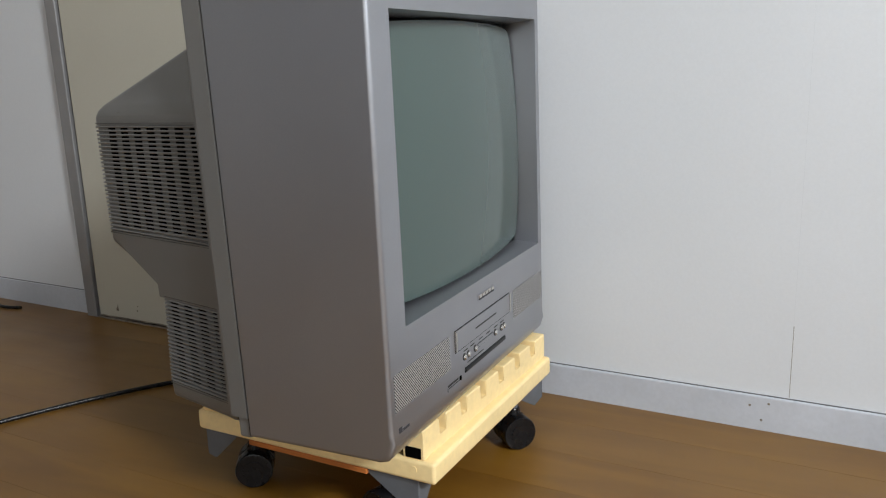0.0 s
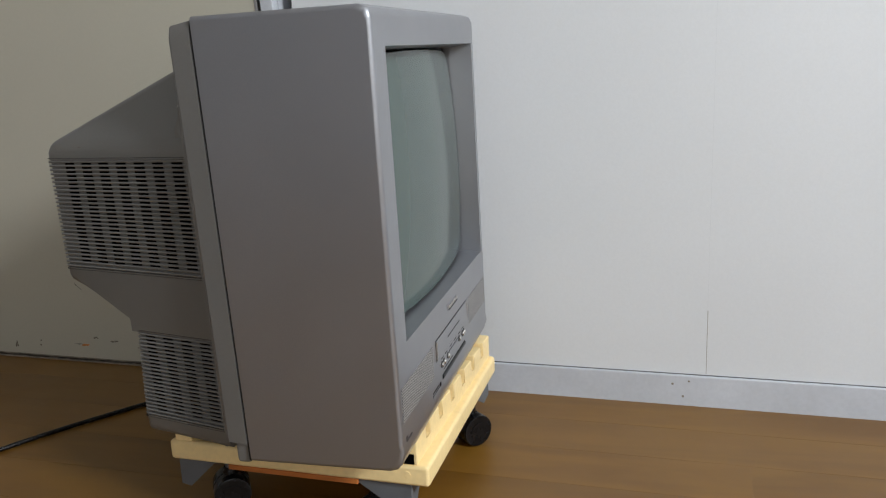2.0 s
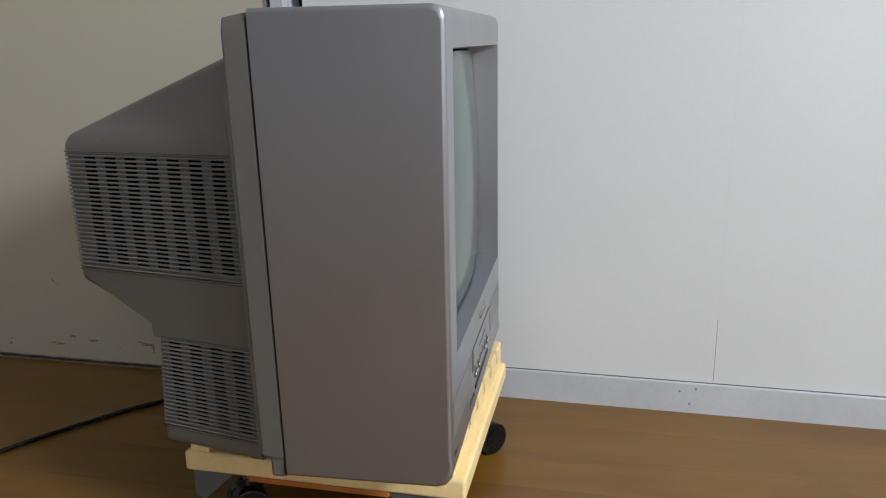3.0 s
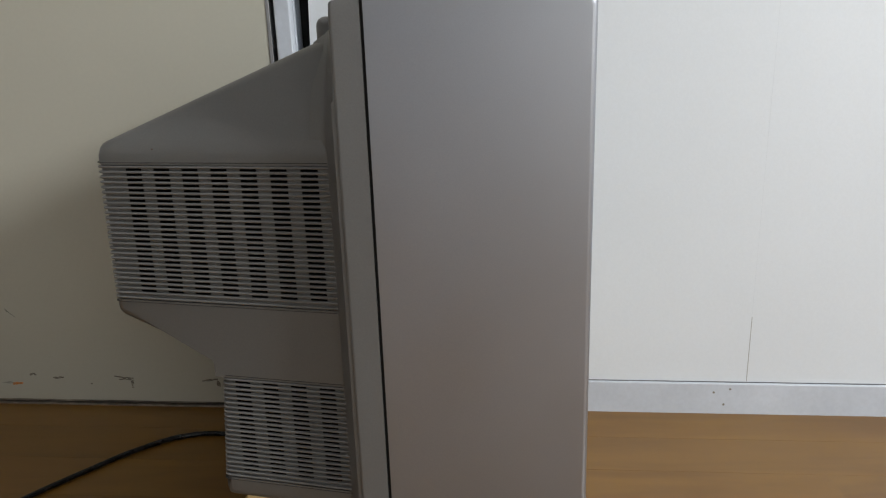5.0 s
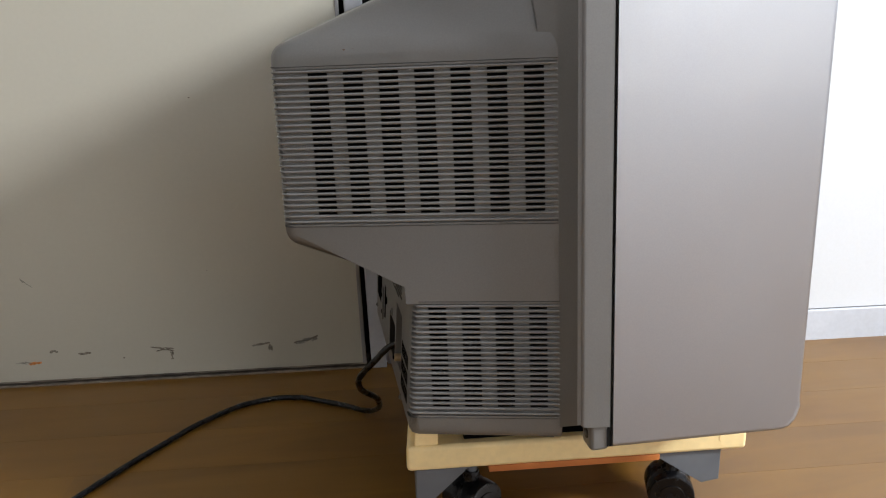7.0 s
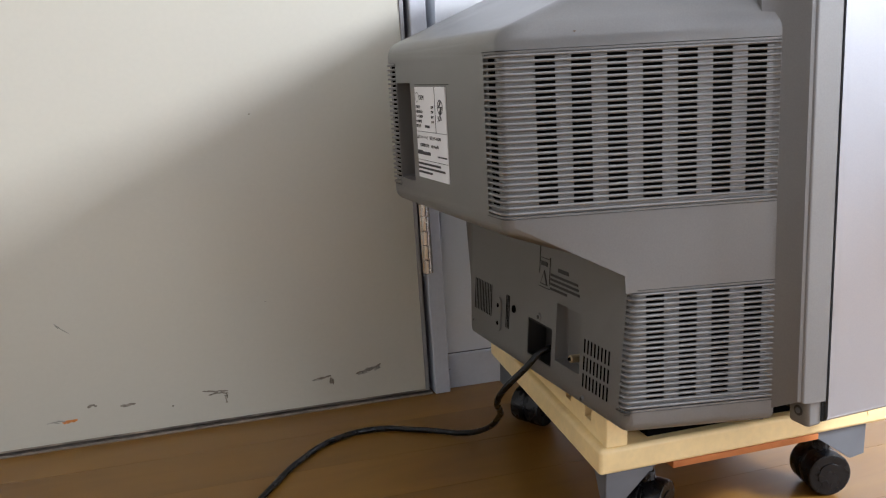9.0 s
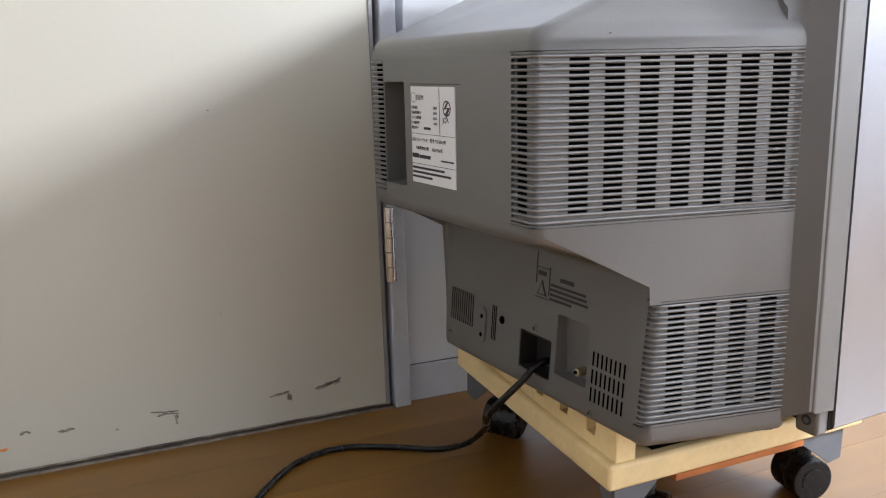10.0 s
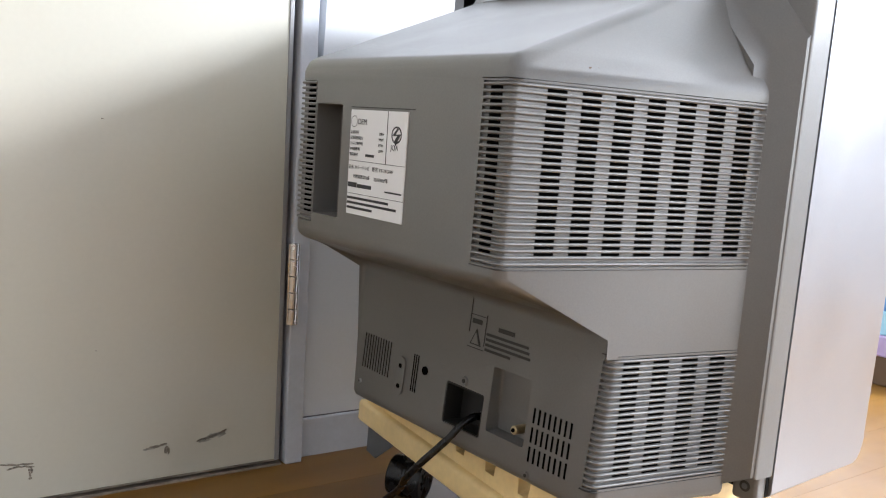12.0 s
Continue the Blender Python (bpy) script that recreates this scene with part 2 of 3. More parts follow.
structure(link("ceiling", box(-2.7, 2.15, -2.5, 1.42, 2.4, 2.5), WALL), "plain white ceiling", "ceiling")
floor = structure(link("floor", box(-2.7, 2.15, -2.5, 1.42, -0.1, -0.004), mat("joint_brown", (0.10, 0.045, 0.012), 0.6, stain=0.2)), "amber varnished wooden floor boards", "floor")


def window(name, m, w, h):
    win = tagged(new(name), "white framed window letting in daylight", "window", kind="structure")
    win.matrix_world = m
    for x0, x1, z0, z1 in ((-w / 2, w / 2, 0, 0.05), (-w / 2, w / 2, h - 0.05, h), (-w / 2, -w / 2 + 0.05, 0.05, h - 0.05), (w / 2 - 0.05, w / 2, 0.05, h - 0.05), (-0.03, 0.03, 0.05, h - 0.05)):
        part("window_frame", box(x0, x1, -0.03, 0.03, z0, z1, 0.004), TRIM, win)


window("window_1", pose(2.1, -0.45, 1.15, 0, 0, 90), 1.6, 1.13)
window("window_2", pose(1.15, -2.45, 0.12), 1.6, 2.03)


def skirting(name, x0, x1):
    outline = [(0.011, 0.0), (0.004, 0.0), (0.004, 0.0515), (0.0050, 0.0528), (0.0105, 0.0530)]
    bm = prism(outline, 0, x0, x1)
    return structure(on_wall(link(name, bm, TRIM)), "pale grey painted skirting board, chipped and scuffed", "baseboard")


# dark grey strip painted as the shadowed gap on top of the skirting
for x0, x1 in ((D1 + 0.032, 2.04), (-2.64, D0 - 0.040)):
    structure(on_wall(link("trim_shadow_gap", box(x0, x1, 0.0088, 0.0115, 0.0528, 0.0543), mat("gap_shade_grey", (0.12, 0.12, 0.125), 0.9, grain=0.3, grain_scale=60))), "thin dark line for the shaded gap along the top of the skirting", "trim")
skirting("baseboard_right", D1 + 0.03, 2.05)
skirting("baseboard_left", -2.65, D0 - 0.036)

# wall panel joint: a hairline groove, more open near the skirting
for z0, z1, w, m_ in ((0.056, 0.165, 0.0010, SCUFF_PALE), (0.165, 2.4, 0.0004, mat("joint_filler", (0.6, 0.615, 0.635), 0.7))):
    ob = on_wall(link("wall_joint", box(0.169, 0.169 + w, 0.00985, 0.012, z0, z1), m_))
    structure(ob, "hairline joint between the wall panels", "trim")
for x, z in ((0.117, 0.0375), (0.143, 0.0435), (0.134, 0.0165)):
    structure(on_wall(link("nail_hole", cylinder((x, 0.0048, z), (x, 0.0033, z), 0.0019, 10), SCUFF)), "small dark nail hole in the skirting", "nail hole")

# door jambs
jamb = box(D1 + 0.004, D1 + J - 0.008, -0.012, 0.06, 0.0, DOOR_H, 0.002)
structure(on_wall(link("trim_jamb_hinge", leaning(jamb), TRIM)), "pale grey painted door jamb on the hinge side", "door jamb")
jamb = box(D0 - J, D0 - 0.004, -0.010, 0.06, 0.0, DOOR_H, 0.002)
structure(on_wall(link("trim_jamb_latch", leaning(jamb), ALU)), "grey painted door jamb on the latch side", "door jamb")
structure(on_wall(link("trim_jamb_head", box(D0 - J - 0.03, D1 + J - 0.08, -0.012, 0.06, DOOR_H + 0.003, DOOR_H + 0.04, 0.002), TRIM)), "pale grey painted head of the door frame", "door jamb")
structure(on_wall(link("door_sill", box(D0, D1, -0.0085, 0.05, 0.0, 0.0030), mat("worn_sill", (0.20, 0.165, 0.135), 0.6, 0, grain=0.3, grain_scale=70, stain=0.25, stain_scale=14))), "worn grey threshold strip under the door", "threshold")

# the panel beside the hinge jamb: a recessed sheet with a thin edge bead
bead = link("panel_bead", leaning(box(D1 + 0.0285, D1 + 0.0305, 0.0070, 0.011, 0.052, 2.4)), TRIM)
structure(on_wall(bead), "thin grey bead along the wall panel edge", "trim")

door = tagged(new("door_1"), "closed ivory painted flush door with scuff marks near the floor", "door", kind="structure")
door.matrix_world = WALL_AT
part("door_leaf", leaning(box(D0 + 0.003, D1 - 0.004, -0.006, 0.028, 0.007, DOOR_H - 0.003, 0.0025)), DOOR, door)
part("door_edge_strip", leaning(box(D1 - 0.0095, D1 - 0.0035, -0.0075, 0.024, 0.007, DOOR_H - 0.004, 0.001)), ALU, door, "grey metal strip along the door's hinge edge")
part("bottom_rail", box(D0 + 0.004, D1 - 0.006, -0.0068, -0.0055, 0.0065, 0.0085), mat("worn_edge_paint", (0.2, 0.17, 0.13), 0.7, 0, grain=0.5, grain_scale=40, stain=0.5, stain_scale=18), door, "grey worn strip along the door's bottom edge")
for z0 in (0.188, 1.0, 1.72):
    hinge = part("hinge", leaning(box(D1 - 0.003, D1 + 0.0125, -0.0150, -0.0118, z0, z0 + 0.105, 0.001)), CHROME, door, "bright steel butt hinge")
    for k in range(5):
        za = z0 + k * 0.021
        x = D1 + 0.0035 + LEAN_X * za
        part("knuckle", cylinder((x, -0.0145, za + 0.0006), (x, -0.0145, za + 0.0204), 0.0056, 16, bevel=0.0006), CHROME, hinge)


# scuffs on the door: torn and rubbed paint, each an irregular smear
def smear(x, z, w, h, material, seed, tilt=0.0):
    rnd = random.Random(seed)
    n = 14
    pts = []
    for i in range(n):
        a = 2 * math.pi * i / n
        r = 0.72 + 0.5 * rnd.random()
        px, pz = 0.5 * w * math.cos(a) * r, 0.5 * h * math.sin(a) * r
        pts.append((x + px * math.cos(tilt) - pz * math.sin(tilt), z + px * math.sin(tilt) + pz * math.cos(tilt)))
    return prism(pts, 1, -0.0066, -0.0058)


SCUFFS = [(-1.059, 0.037, 0.016, 0.007, ORANGE, 0.1), (-1.03, 0.054, 0.011, 0.006, SCUFF, 0), (-0.987, 0.048, 0.016, 0.006, SCUFF, 0), (-1.073, 0.038, 0.02, 0.003, SCUFF_PALE, 0),
          (-0.872, 0.050, 0.030, 0.003, SCUFF, -0.08), (-0.868, 0.047, 0.022, 0.003, SCUFF, -0.05), (-0.859, 0.04, 0.004, 0.010, SCUFF, 0), (-0.859, 0.033, 0.004, 0.004, SCUFF, 0), (-0.93, 0.038, 0.003, 0.003, SCUFF, 0),
          (-0.724, 0.048, 0.024, 0.004, SCUFF, 0.1), (-0.711, 0.044, 0.005, 0.016, SCUFF, 0), (-0.732, 0.047, 0.012, 0.003, SCUFF_PALE, 0),
          (-0.664, 0.050, 0.020, 0.004, SCUFF, 0.2), (-0.650, 0.053, 0.020, 0.004, SCUFF, 0.3), (-0.644, 0.056, 0.012, 0.003, SCUFF, 0.4), (-0.655, 0.051, 0.03, 0.007, SCUFF_PALE, 0.25),
          (-1.056, 0.162, 0.016, 0.0025, SCUFF_PALE, -0.8), (-0.801, 0.425, 0.003, 0.003, SCUFF, 0), (-0.797, 0.17, 0.003, 0.003, SCUFF_PALE, 0), (-1.235, 0.028, 0.006, 0.012, SCUFF, 0), (-1.17, 0.04, 0.004, 0.006, SCUFF, 0), (-1.172, 0.03, 0.004, 0.006, SCUFF, 0)]
for i, (x, z, w, h, m_, tilt) in enumerate(SCUFFS):
    x += 0.011
    rnd = random.Random(100 + i)
    strokes = 1 if max(w, h) < 0.009 else 4
    for k in range(strokes):
        f = 1.0 if strokes == 1 else rnd.uniform(0.35, 0.6)
        u = 0.0 if strokes == 1 else (k - 1.5) * 0.24
        part("scuff", smear(x + u * w, z + u * w * tilt + rnd.uniform(-0.3, 0.3) * h * (strokes > 1), w * f, h * rnd.uniform(0.35, 0.75), m_, i * 7 + k, tilt + rnd.uniform(-0.25, 0.25)), m_, door)
structure(on_wall(link("chipped_paint", prism([(-0.526, 0.002), (-0.524, 0.03), (-0.515, 0.031), (-0.518, 0.028), (-0.522, 0.027), (-0.523, 0.004)], 1, 0.0034, 0.0045), SCUFF)), "chipped dark line in the grey skirting", "chip")

# ---- the television ----
TV = pose(-0.18, 0.71, 0.13, 0, -1.8, 0)
Y0, Y1 = -0.0135, 0.4570   # the sides of the silver front housing
BACK_W = 0.462              # the back mirrors about half of this
TAPER = 0.275               # how fast the back narrows
tv = empty("television", TV, "grey-silver tube television with built-in video recorder, switched off", "television")


def side(x):
    return 0.018 + (-0.24 - x) * TAPER


def cabinet():
    """Silver front housing: rounded sections along its width, with the screen opening in its front."""
    prof = [(-0.1848, 0.016), (-0.016, 0.0125), (-0.0075, 0.0150), (-0.0015, 0.0215), (0.0030, 0.0345), (0.0018, 0.0450), (0.0103, 0.500), (0.0068, 0.5085), (-0.003, 0.5125), (-0.1848, 0.5155)]
    n, r, steps = len(prof), 0.0055, 5
    sections = []
    for k in range(steps + 1):
        a = math.pi / 2 * k / steps
        y, d = r * (1 - math.cos(a)), r * (1 - math.sin(a))
        ring = []
        for x, z in prof:
            front_in = d if x > -0.1 else 0.0
            ring.append((x - front_in, Y0 + y + 0.001 * max(0.0, -x) / 0.1872, z + (d if z < 0.04 else -d if z > 0.49 else 0)))
        sections.append(ring)
    sections += [[(x, Y0 + Y1 - y, z) for x, y, z in ring] for ring in sections[::-1]]
    pts = [p for ring in sections for p in ring]
    m = len(sections)
    faces = [list(range(n)), [(m - 1) * n + i for i in range(n)][::-1]]
    mid = steps
    for q in range(m - 1):
        for i in range(n):
            if q == mid and i == 5:
                continue
            j = (i + 1) % n
            faces.append([q * n + i, q * n + j, (q + 1) * n + j, (q + 1) * n + i])
    oy0, oy1, oz0, oz1 = 0.0265, 0.4400, 0.152, 0.471
    h = len(pts)
    pts += [(0.0038, oy0, oz0), (0.0038, oy1, oz0), (0.0097, oy1, oz1), (0.0097, oy0, oz1)]
    pts += [(-0.033, oy0 + 0.004, 0.156), (-0.033, oy1 - 0.002, 0.156), (-0.033, oy1 - 0.002, 0.467), (-0.033, oy0 + 0.004, 0.467)]
    a, b, c, d = mid * n + 5, (mid + 1) * n + 5, (mid + 1) * n + 6, mid * n + 6
    faces += [[a, b, h + 1, h], [b, c, h + 2, h + 1], [c, d, h + 3, h + 2], [d, a, h, h + 3]]
    faces += [[h + i, h + (i + 1) % 4, h + 4 + (i + 1) % 4, h + 4 + i] for i in range(4)]
    return solid(pts, faces)


part("front_cabinet", cabinet(), SILVER, tv, "satin silver painted front cabinet", smooth=True)


def tube_face():
    """The bulging glass: a grid whose outline swells and whose corners are round."""
    bm = bmesh.new()
    nu, nv = 28, 20
    grid = []
    for j in range(nv + 1):
        row = []
        for i in range(nu + 1):
            u, v = 2 * i / nu - 1, 2 * j / nv - 1
            hy, hz = 0.2040 - 0.006 * v * v - 0.004 * (abs(u) * abs(v)) ** 6, 0.1540 - 0.005 * u * u - 0.004 * (abs(u) * abs(v)) ** 6
            r2 = (u * hy) ** 2 + (v * hz) ** 2
            row.append(bm.verts.new((-0.0075 - r2 * 0.33, 0.2333 + u * hy, 0.3120 + v * hz)))
        grid.append(row)
    for j in range(nv):
        for i in range(nu):
            bm.faces.new((grid[j][i], grid[j][i + 1], grid[j + 1][i + 1], grid[j + 1][i]))
    return bm


part("screen", tube_face(), GLASS_GREEN, tv, "grey-green picture tube glass, dark", smooth=True)


def gasket():
    """Dark lip between the funnel and the glass."""
    inner, outer = [], []
    n = 96
    for i in range(n):
        a = 2 * math.pi * (i + 0.5) / n
        c, s = math.cos(a), math.sin(a)
        k = max(abs(c), abs(s))
        u, v = c / k, s / k
        hy, hz = 0.2040 - 0.006 * v * v - 0.004 * (abs(u) * abs(v)) ** 6, 0.1540 - 0.005 * u * u - 0.004 * (abs(u) * abs(v)) ** 6
        r2 = (u * hy) ** 2 + (v * hz) ** 2
        inner.append((-0.007 - r2 * 0.33, 0.2333 + u * hy * 0.985, 0.3120 + v * hz * 0.985))
        outer.append((-0.0325, 0.2333 + u * 0.2040, 0.3120 + v * 0.1555))
    pts = inner + outer
    return solid(pts, [[i, (i + 1) % n, n + (i + 1) % n, n + i] for i in range(n)])


part("screen_gasket", gasket(), SEAL, tv, "dark lip round the picture tube", smooth=True)


def flange():
    """The rear rim of the housing, stepping out from the tapered back."""
    def ring(x, y, z0, z1):
        f = Y0 + Y1 - y
        return [(x, y, z0), (x, f, z0), (x, f, z1 - 0.012), (x, f - 0.004, z1), (x, y + 0.004, z1), (x, y, z1 - 0.012)]
    n = 6
    pts = ring(-0.2145, -0.0085, 0.041, 0.5065) + ring(-0.2120, -0.0100, 0.039, 0.508) + ring(-0.1878, -0.0122, 0.038, 0.5115)
    faces = [list(range(n))[::-1], [2 * n + i for i in range(n)]]
    for r in (0, n):
        faces += [[r + i, r + (i + 1) % n, r + n + (i + 1) % n, r + n + i] for i in range(n)]
    bm = solid(pts, faces)
    return bevelled(bm, 0.0012, 2, lambda e: all(v.co.x < -0.2 for v in e.verts))


part("rear_rim", flange(), SHELL, tv, "dark grey moulded rear rim", smooth=True)


def collar():
    """The back widens in a hollow curve where it meets the rim."""
    pts = []
    steps = ((-0.243, 0.0225, 0.018, 0.475), (-0.232, 0.0190, 0.0175, 0.482), (-0.2262, 0.0135, 0.0300, 0.486), (-0.2172, -0.0075, 0.041, 0.4985), (-0.2135, -0.0086, 0.0415, 0.502))
    for x, y, z0, z1 in steps:
        f = BACK_W - y - 0.012
        pts += [(x, y, z0), (x, f, z0), (x, f, z1 - 0.075), (x, f - 0.06, z1), (x, y + 0.06, z1), (x, y, z1 - 0.075)]
    n = 6
    faces = [list(range(n))[::-1], [len(pts) - n + i for i in range(n)]]
    for r in range(len(steps) - 1):
        faces += [[r * n + i, r * n + (i + 1) % n, (r + 1) * n + (i + 1) % n, (r + 1) * n + i] for i in range(n)]
    return solid(pts, faces)


part("collar", collar(), SHELL, tv, smooth=True)
hump = part("top_hump", bevelled(box(-0.2435, -0.214, 0.100, BACK_W - 0.110, 0.43, 0.499), 0.009, 4), SHELL, tv, "raised middle of the back", smooth=True)
for y in (0.222, 0.248, 0.274):
    part("slot", box(-0.2440, -0.242, y, y + 0.019, 0.4795, 0.4825), BLACK, hump)
for y0 in (0.02, BACK_W - 0.03 - 0.075):
    part("grip_gap", box(-0.2170, -0.2137, y0, y0 + 0.075, 0.445, 0.500, 0.001), BLACK, tv, "dark gap under the rim")
part("seam", box(-0.1890, -0.1846, Y0 + 0.0045, Y1 - 0.0045, 0.0165, 0.508), GAP, tv, "black seam between cabinet and back")


def back_shell():
    prof = [(-0.225, 0.016), (-0.3655, 0.017), (-0.3525, 0.1755), (-0.4650, 0.2125), (-0.4645, 0.385), (-0.225, 0.385)]
    n = len(prof)
    near = [(x, side(x), z) for x, z in prof]
    far = [(x, BACK_W - side(x), z) for x, z in prof]
    gn, gf = (-0.225, 0.074, 0.481), (-0.225, BACK_W - 0.074, 0.481)
    pts = near + far + [gn, gf]
    faces = [[0, 1, 2, 3, 4, 5], [n + 5, n + 4, n + 3, n + 2, n + 1, n]]
    faces += [[i, i + 1, n + i + 1, n + i] for i in range(4)]
    g, k = 2 * n, 2 * n + 1
    faces += [[4, 5, g], [n + 5, n + 4, k], [4, g, k, n + 4], [0, 5, g, k, n + 5, n]]
    faces[-1] = [n, n + 5, k, g, 5, 0]
    bm = solid(pts, faces)
    return bevelled(bm, 0.0095, 4, lambda e: any(v.co.x < -0.24 for v in e.verts))


shell = part("back_shell", back_shell(), SHELL, tv, "dark grey tapered plastic back", smooth=True)

# a scuffed nick with a brown stain on the upper bend of the back
NICK = mat("brown_nick", (0.10, 0.058, 0.025), 0.7, grain=0.3, grain_scale=300)
SCRAPE = mat("pale_scrape", (0.22, 0.215, 0.19), 0.6, grain=0.3, grain_scale=250)
for x0, x1, z0, z1, m_ in ((-0.4035, -0.3985, 0.3812, 0.3860, NICK), (-0.3955, -0.3915, 0.3822, 0.3845, NICK), (-0.4080, -0.3880, 0.3848, 0.3856, SCRAPE)):
    chip = prism([(x0, z0 + 0.4 * (z1 - z0)), (x0 + 0.3 * (x1 - x0), z0), (x1, z0 + 0.5 * (z1 - z0)), (x1 - 0.2 * (x1 - x0), z1), (x0 + 0.2 * (x1 - x0), z1)], 1, 0.0, 0.004)
    for v in chip.verts:
        v.co.y += side(v.co.x) - 0.0004 + max(0.0, v.co.z - 0.3800) * 0.55
    part("nick", chip, m_, shell)



def carve(ob, cuts):
    """Cuts the given solids out of ob for good, one after the other."""
    for t in cuts:
        me = bpy.data.meshes.new("cutter")
        bmesh.ops.recalc_face_normals(t, faces=t.faces)
        t.to_mesh(me)
        t.free()
        cutter = new("cutter", me)
        cutter.matrix_world = TV
        mod = ob.modifiers.new("cut", "BOOLEAN")
        mod.operation, mod.object, mod.solver = "DIFFERENCE", cutter, "EXACT"
        bpy.context.view_layer.update()
        done = bpy.data.meshes.new_from_object(ob.evaluated_get(bpy.context.evaluated_depsgraph_get()))
        ob.modifiers.clear()
        ob.data = done
        bpy.data.objects.remove(cutter)


HOLLOWS = [(-0.49, -0.435, 0.3030, 0.3485, 0.2385, 0.3450), (-0.39, -0.338, 0.1917, 0.2474, 0.0375, 0.0800), (-0.39, -0.346, 0.1341, 0.1840, 0.0485, 0.1110)]
PITCH = 0.00513
PANEL_LEAN = 0.082   # the lower rear panel leans forward towards its top


def plan_path(x_front, y_rear, rear_x, lift):
    """Plan of a rib from the rim end round the rear corner, lift metres off the plastic."""
    c, s = math.cos(math.atan(TAPER)), math.sin(math.atan(TAPER))
    nx, ny = -s, -c                                    # outward normal of the tapered side
    r = 0.0085
    cx = rear_x + r
    cy = side(cx) + r * c + 0.0004
    path = [(x_front + nx * lift, side(x_front) + ny * lift), (cx + 0.004 + nx * lift, side(cx + 0.004) + ny * lift)]
    a0, a1 = math.atan2(ny, nx), -math.pi
    for k in range(5):
        a = a0 + (a1 - a0) * (k + 0.5) / 5
        path.append((cx + (r + lift) * math.cos(a), cy + (r + lift) * math.sin(a)))
    path.append((rear_x - lift, y_rear))
    return path


DEPTH = 0.0030   # how far the grilles lie below the plastic


def sunk(x_front, y_rear, rear_x, z0, z1, lean=0.0, far=False):
    """The hollow in which a grille lies, round the corner of the back."""
    inner = plan_path(x_front, y_rear, rear_x, -DEPTH)
    outer = plan_path(x_front, y_rear, rear_x, 0.02)
    bm = prism(inner + outer[::-1], 2, z0, z1)
    for v in bm.verts:
        v.co.x += lean * (v.co.z - 0.03)
        v.co.y -= TAPER * lean * (v.co.z - 0.03)
        if far:
            v.co.y = BACK_W - v.co.y
    return bm


def rib_mesh(name, x_front, y_rear, rear_x, h):
    """One rib: a low rounded bar along the plan path."""
    profile = [(-DEPTH - 0.0006, -h / 2)] + [(-0.0014 + 0.0018 * math.cos(a), 0.5 * h * math.sin(a)) for a in [radians(d) for d in (-90, -60, -30, 0, 30, 60, 90)]] + [(-DEPTH - 0.0006, h / 2)]
    rows = [plan_path(x_front, y_rear, rear_x, lift) for lift, z in profile]
    n = len(rows[0])
    pts = [(p[0], p[1], profile[k][1]) for k, row in enumerate(rows) for p in row]
    faces = [[k * n + i, k * n + i + 1, (k + 1) * n + i + 1, (k + 1) * n + i] for k in range(len(profile) - 1) for i in range(n - 1)]
    faces += [[k * n for k in range(len(profile))], [k * n + n - 1 for k in range(len(profile))]]
    bm = solid(pts, faces)
    bmesh.ops.recalc_face_normals(bm, faces=bm.faces)
    me = bpy.data.meshes.new(name)
    bm.to_mesh(me)
    bm.free()
    me.materials.append(RIB)
    for f in me.polygons:
        f.use_smooth = True
    me.set_sharp_from_angle(angle=radians(50))
    return me


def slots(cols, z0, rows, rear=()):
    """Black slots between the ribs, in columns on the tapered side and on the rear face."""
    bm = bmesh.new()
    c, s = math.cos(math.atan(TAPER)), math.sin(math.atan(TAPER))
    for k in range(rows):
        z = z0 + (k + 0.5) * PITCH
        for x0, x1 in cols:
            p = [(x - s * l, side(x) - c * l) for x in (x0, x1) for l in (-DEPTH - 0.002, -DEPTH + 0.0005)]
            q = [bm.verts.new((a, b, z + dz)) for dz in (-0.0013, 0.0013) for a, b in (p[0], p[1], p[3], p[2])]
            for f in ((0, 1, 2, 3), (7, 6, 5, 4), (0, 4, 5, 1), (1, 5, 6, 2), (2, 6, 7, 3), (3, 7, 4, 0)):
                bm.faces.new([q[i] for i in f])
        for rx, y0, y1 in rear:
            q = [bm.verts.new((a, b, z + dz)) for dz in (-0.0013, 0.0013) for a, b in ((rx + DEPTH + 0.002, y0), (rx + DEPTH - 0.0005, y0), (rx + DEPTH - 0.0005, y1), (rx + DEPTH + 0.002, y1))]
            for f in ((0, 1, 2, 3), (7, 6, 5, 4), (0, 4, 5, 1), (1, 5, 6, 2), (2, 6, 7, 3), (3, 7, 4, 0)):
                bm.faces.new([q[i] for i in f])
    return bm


def columns(x0, x1, n, w):
    step = (x1 - x0 - w) / (n - 1)
    return [(x0 + i * step, x0 + i * step + w) for i in range(n)]


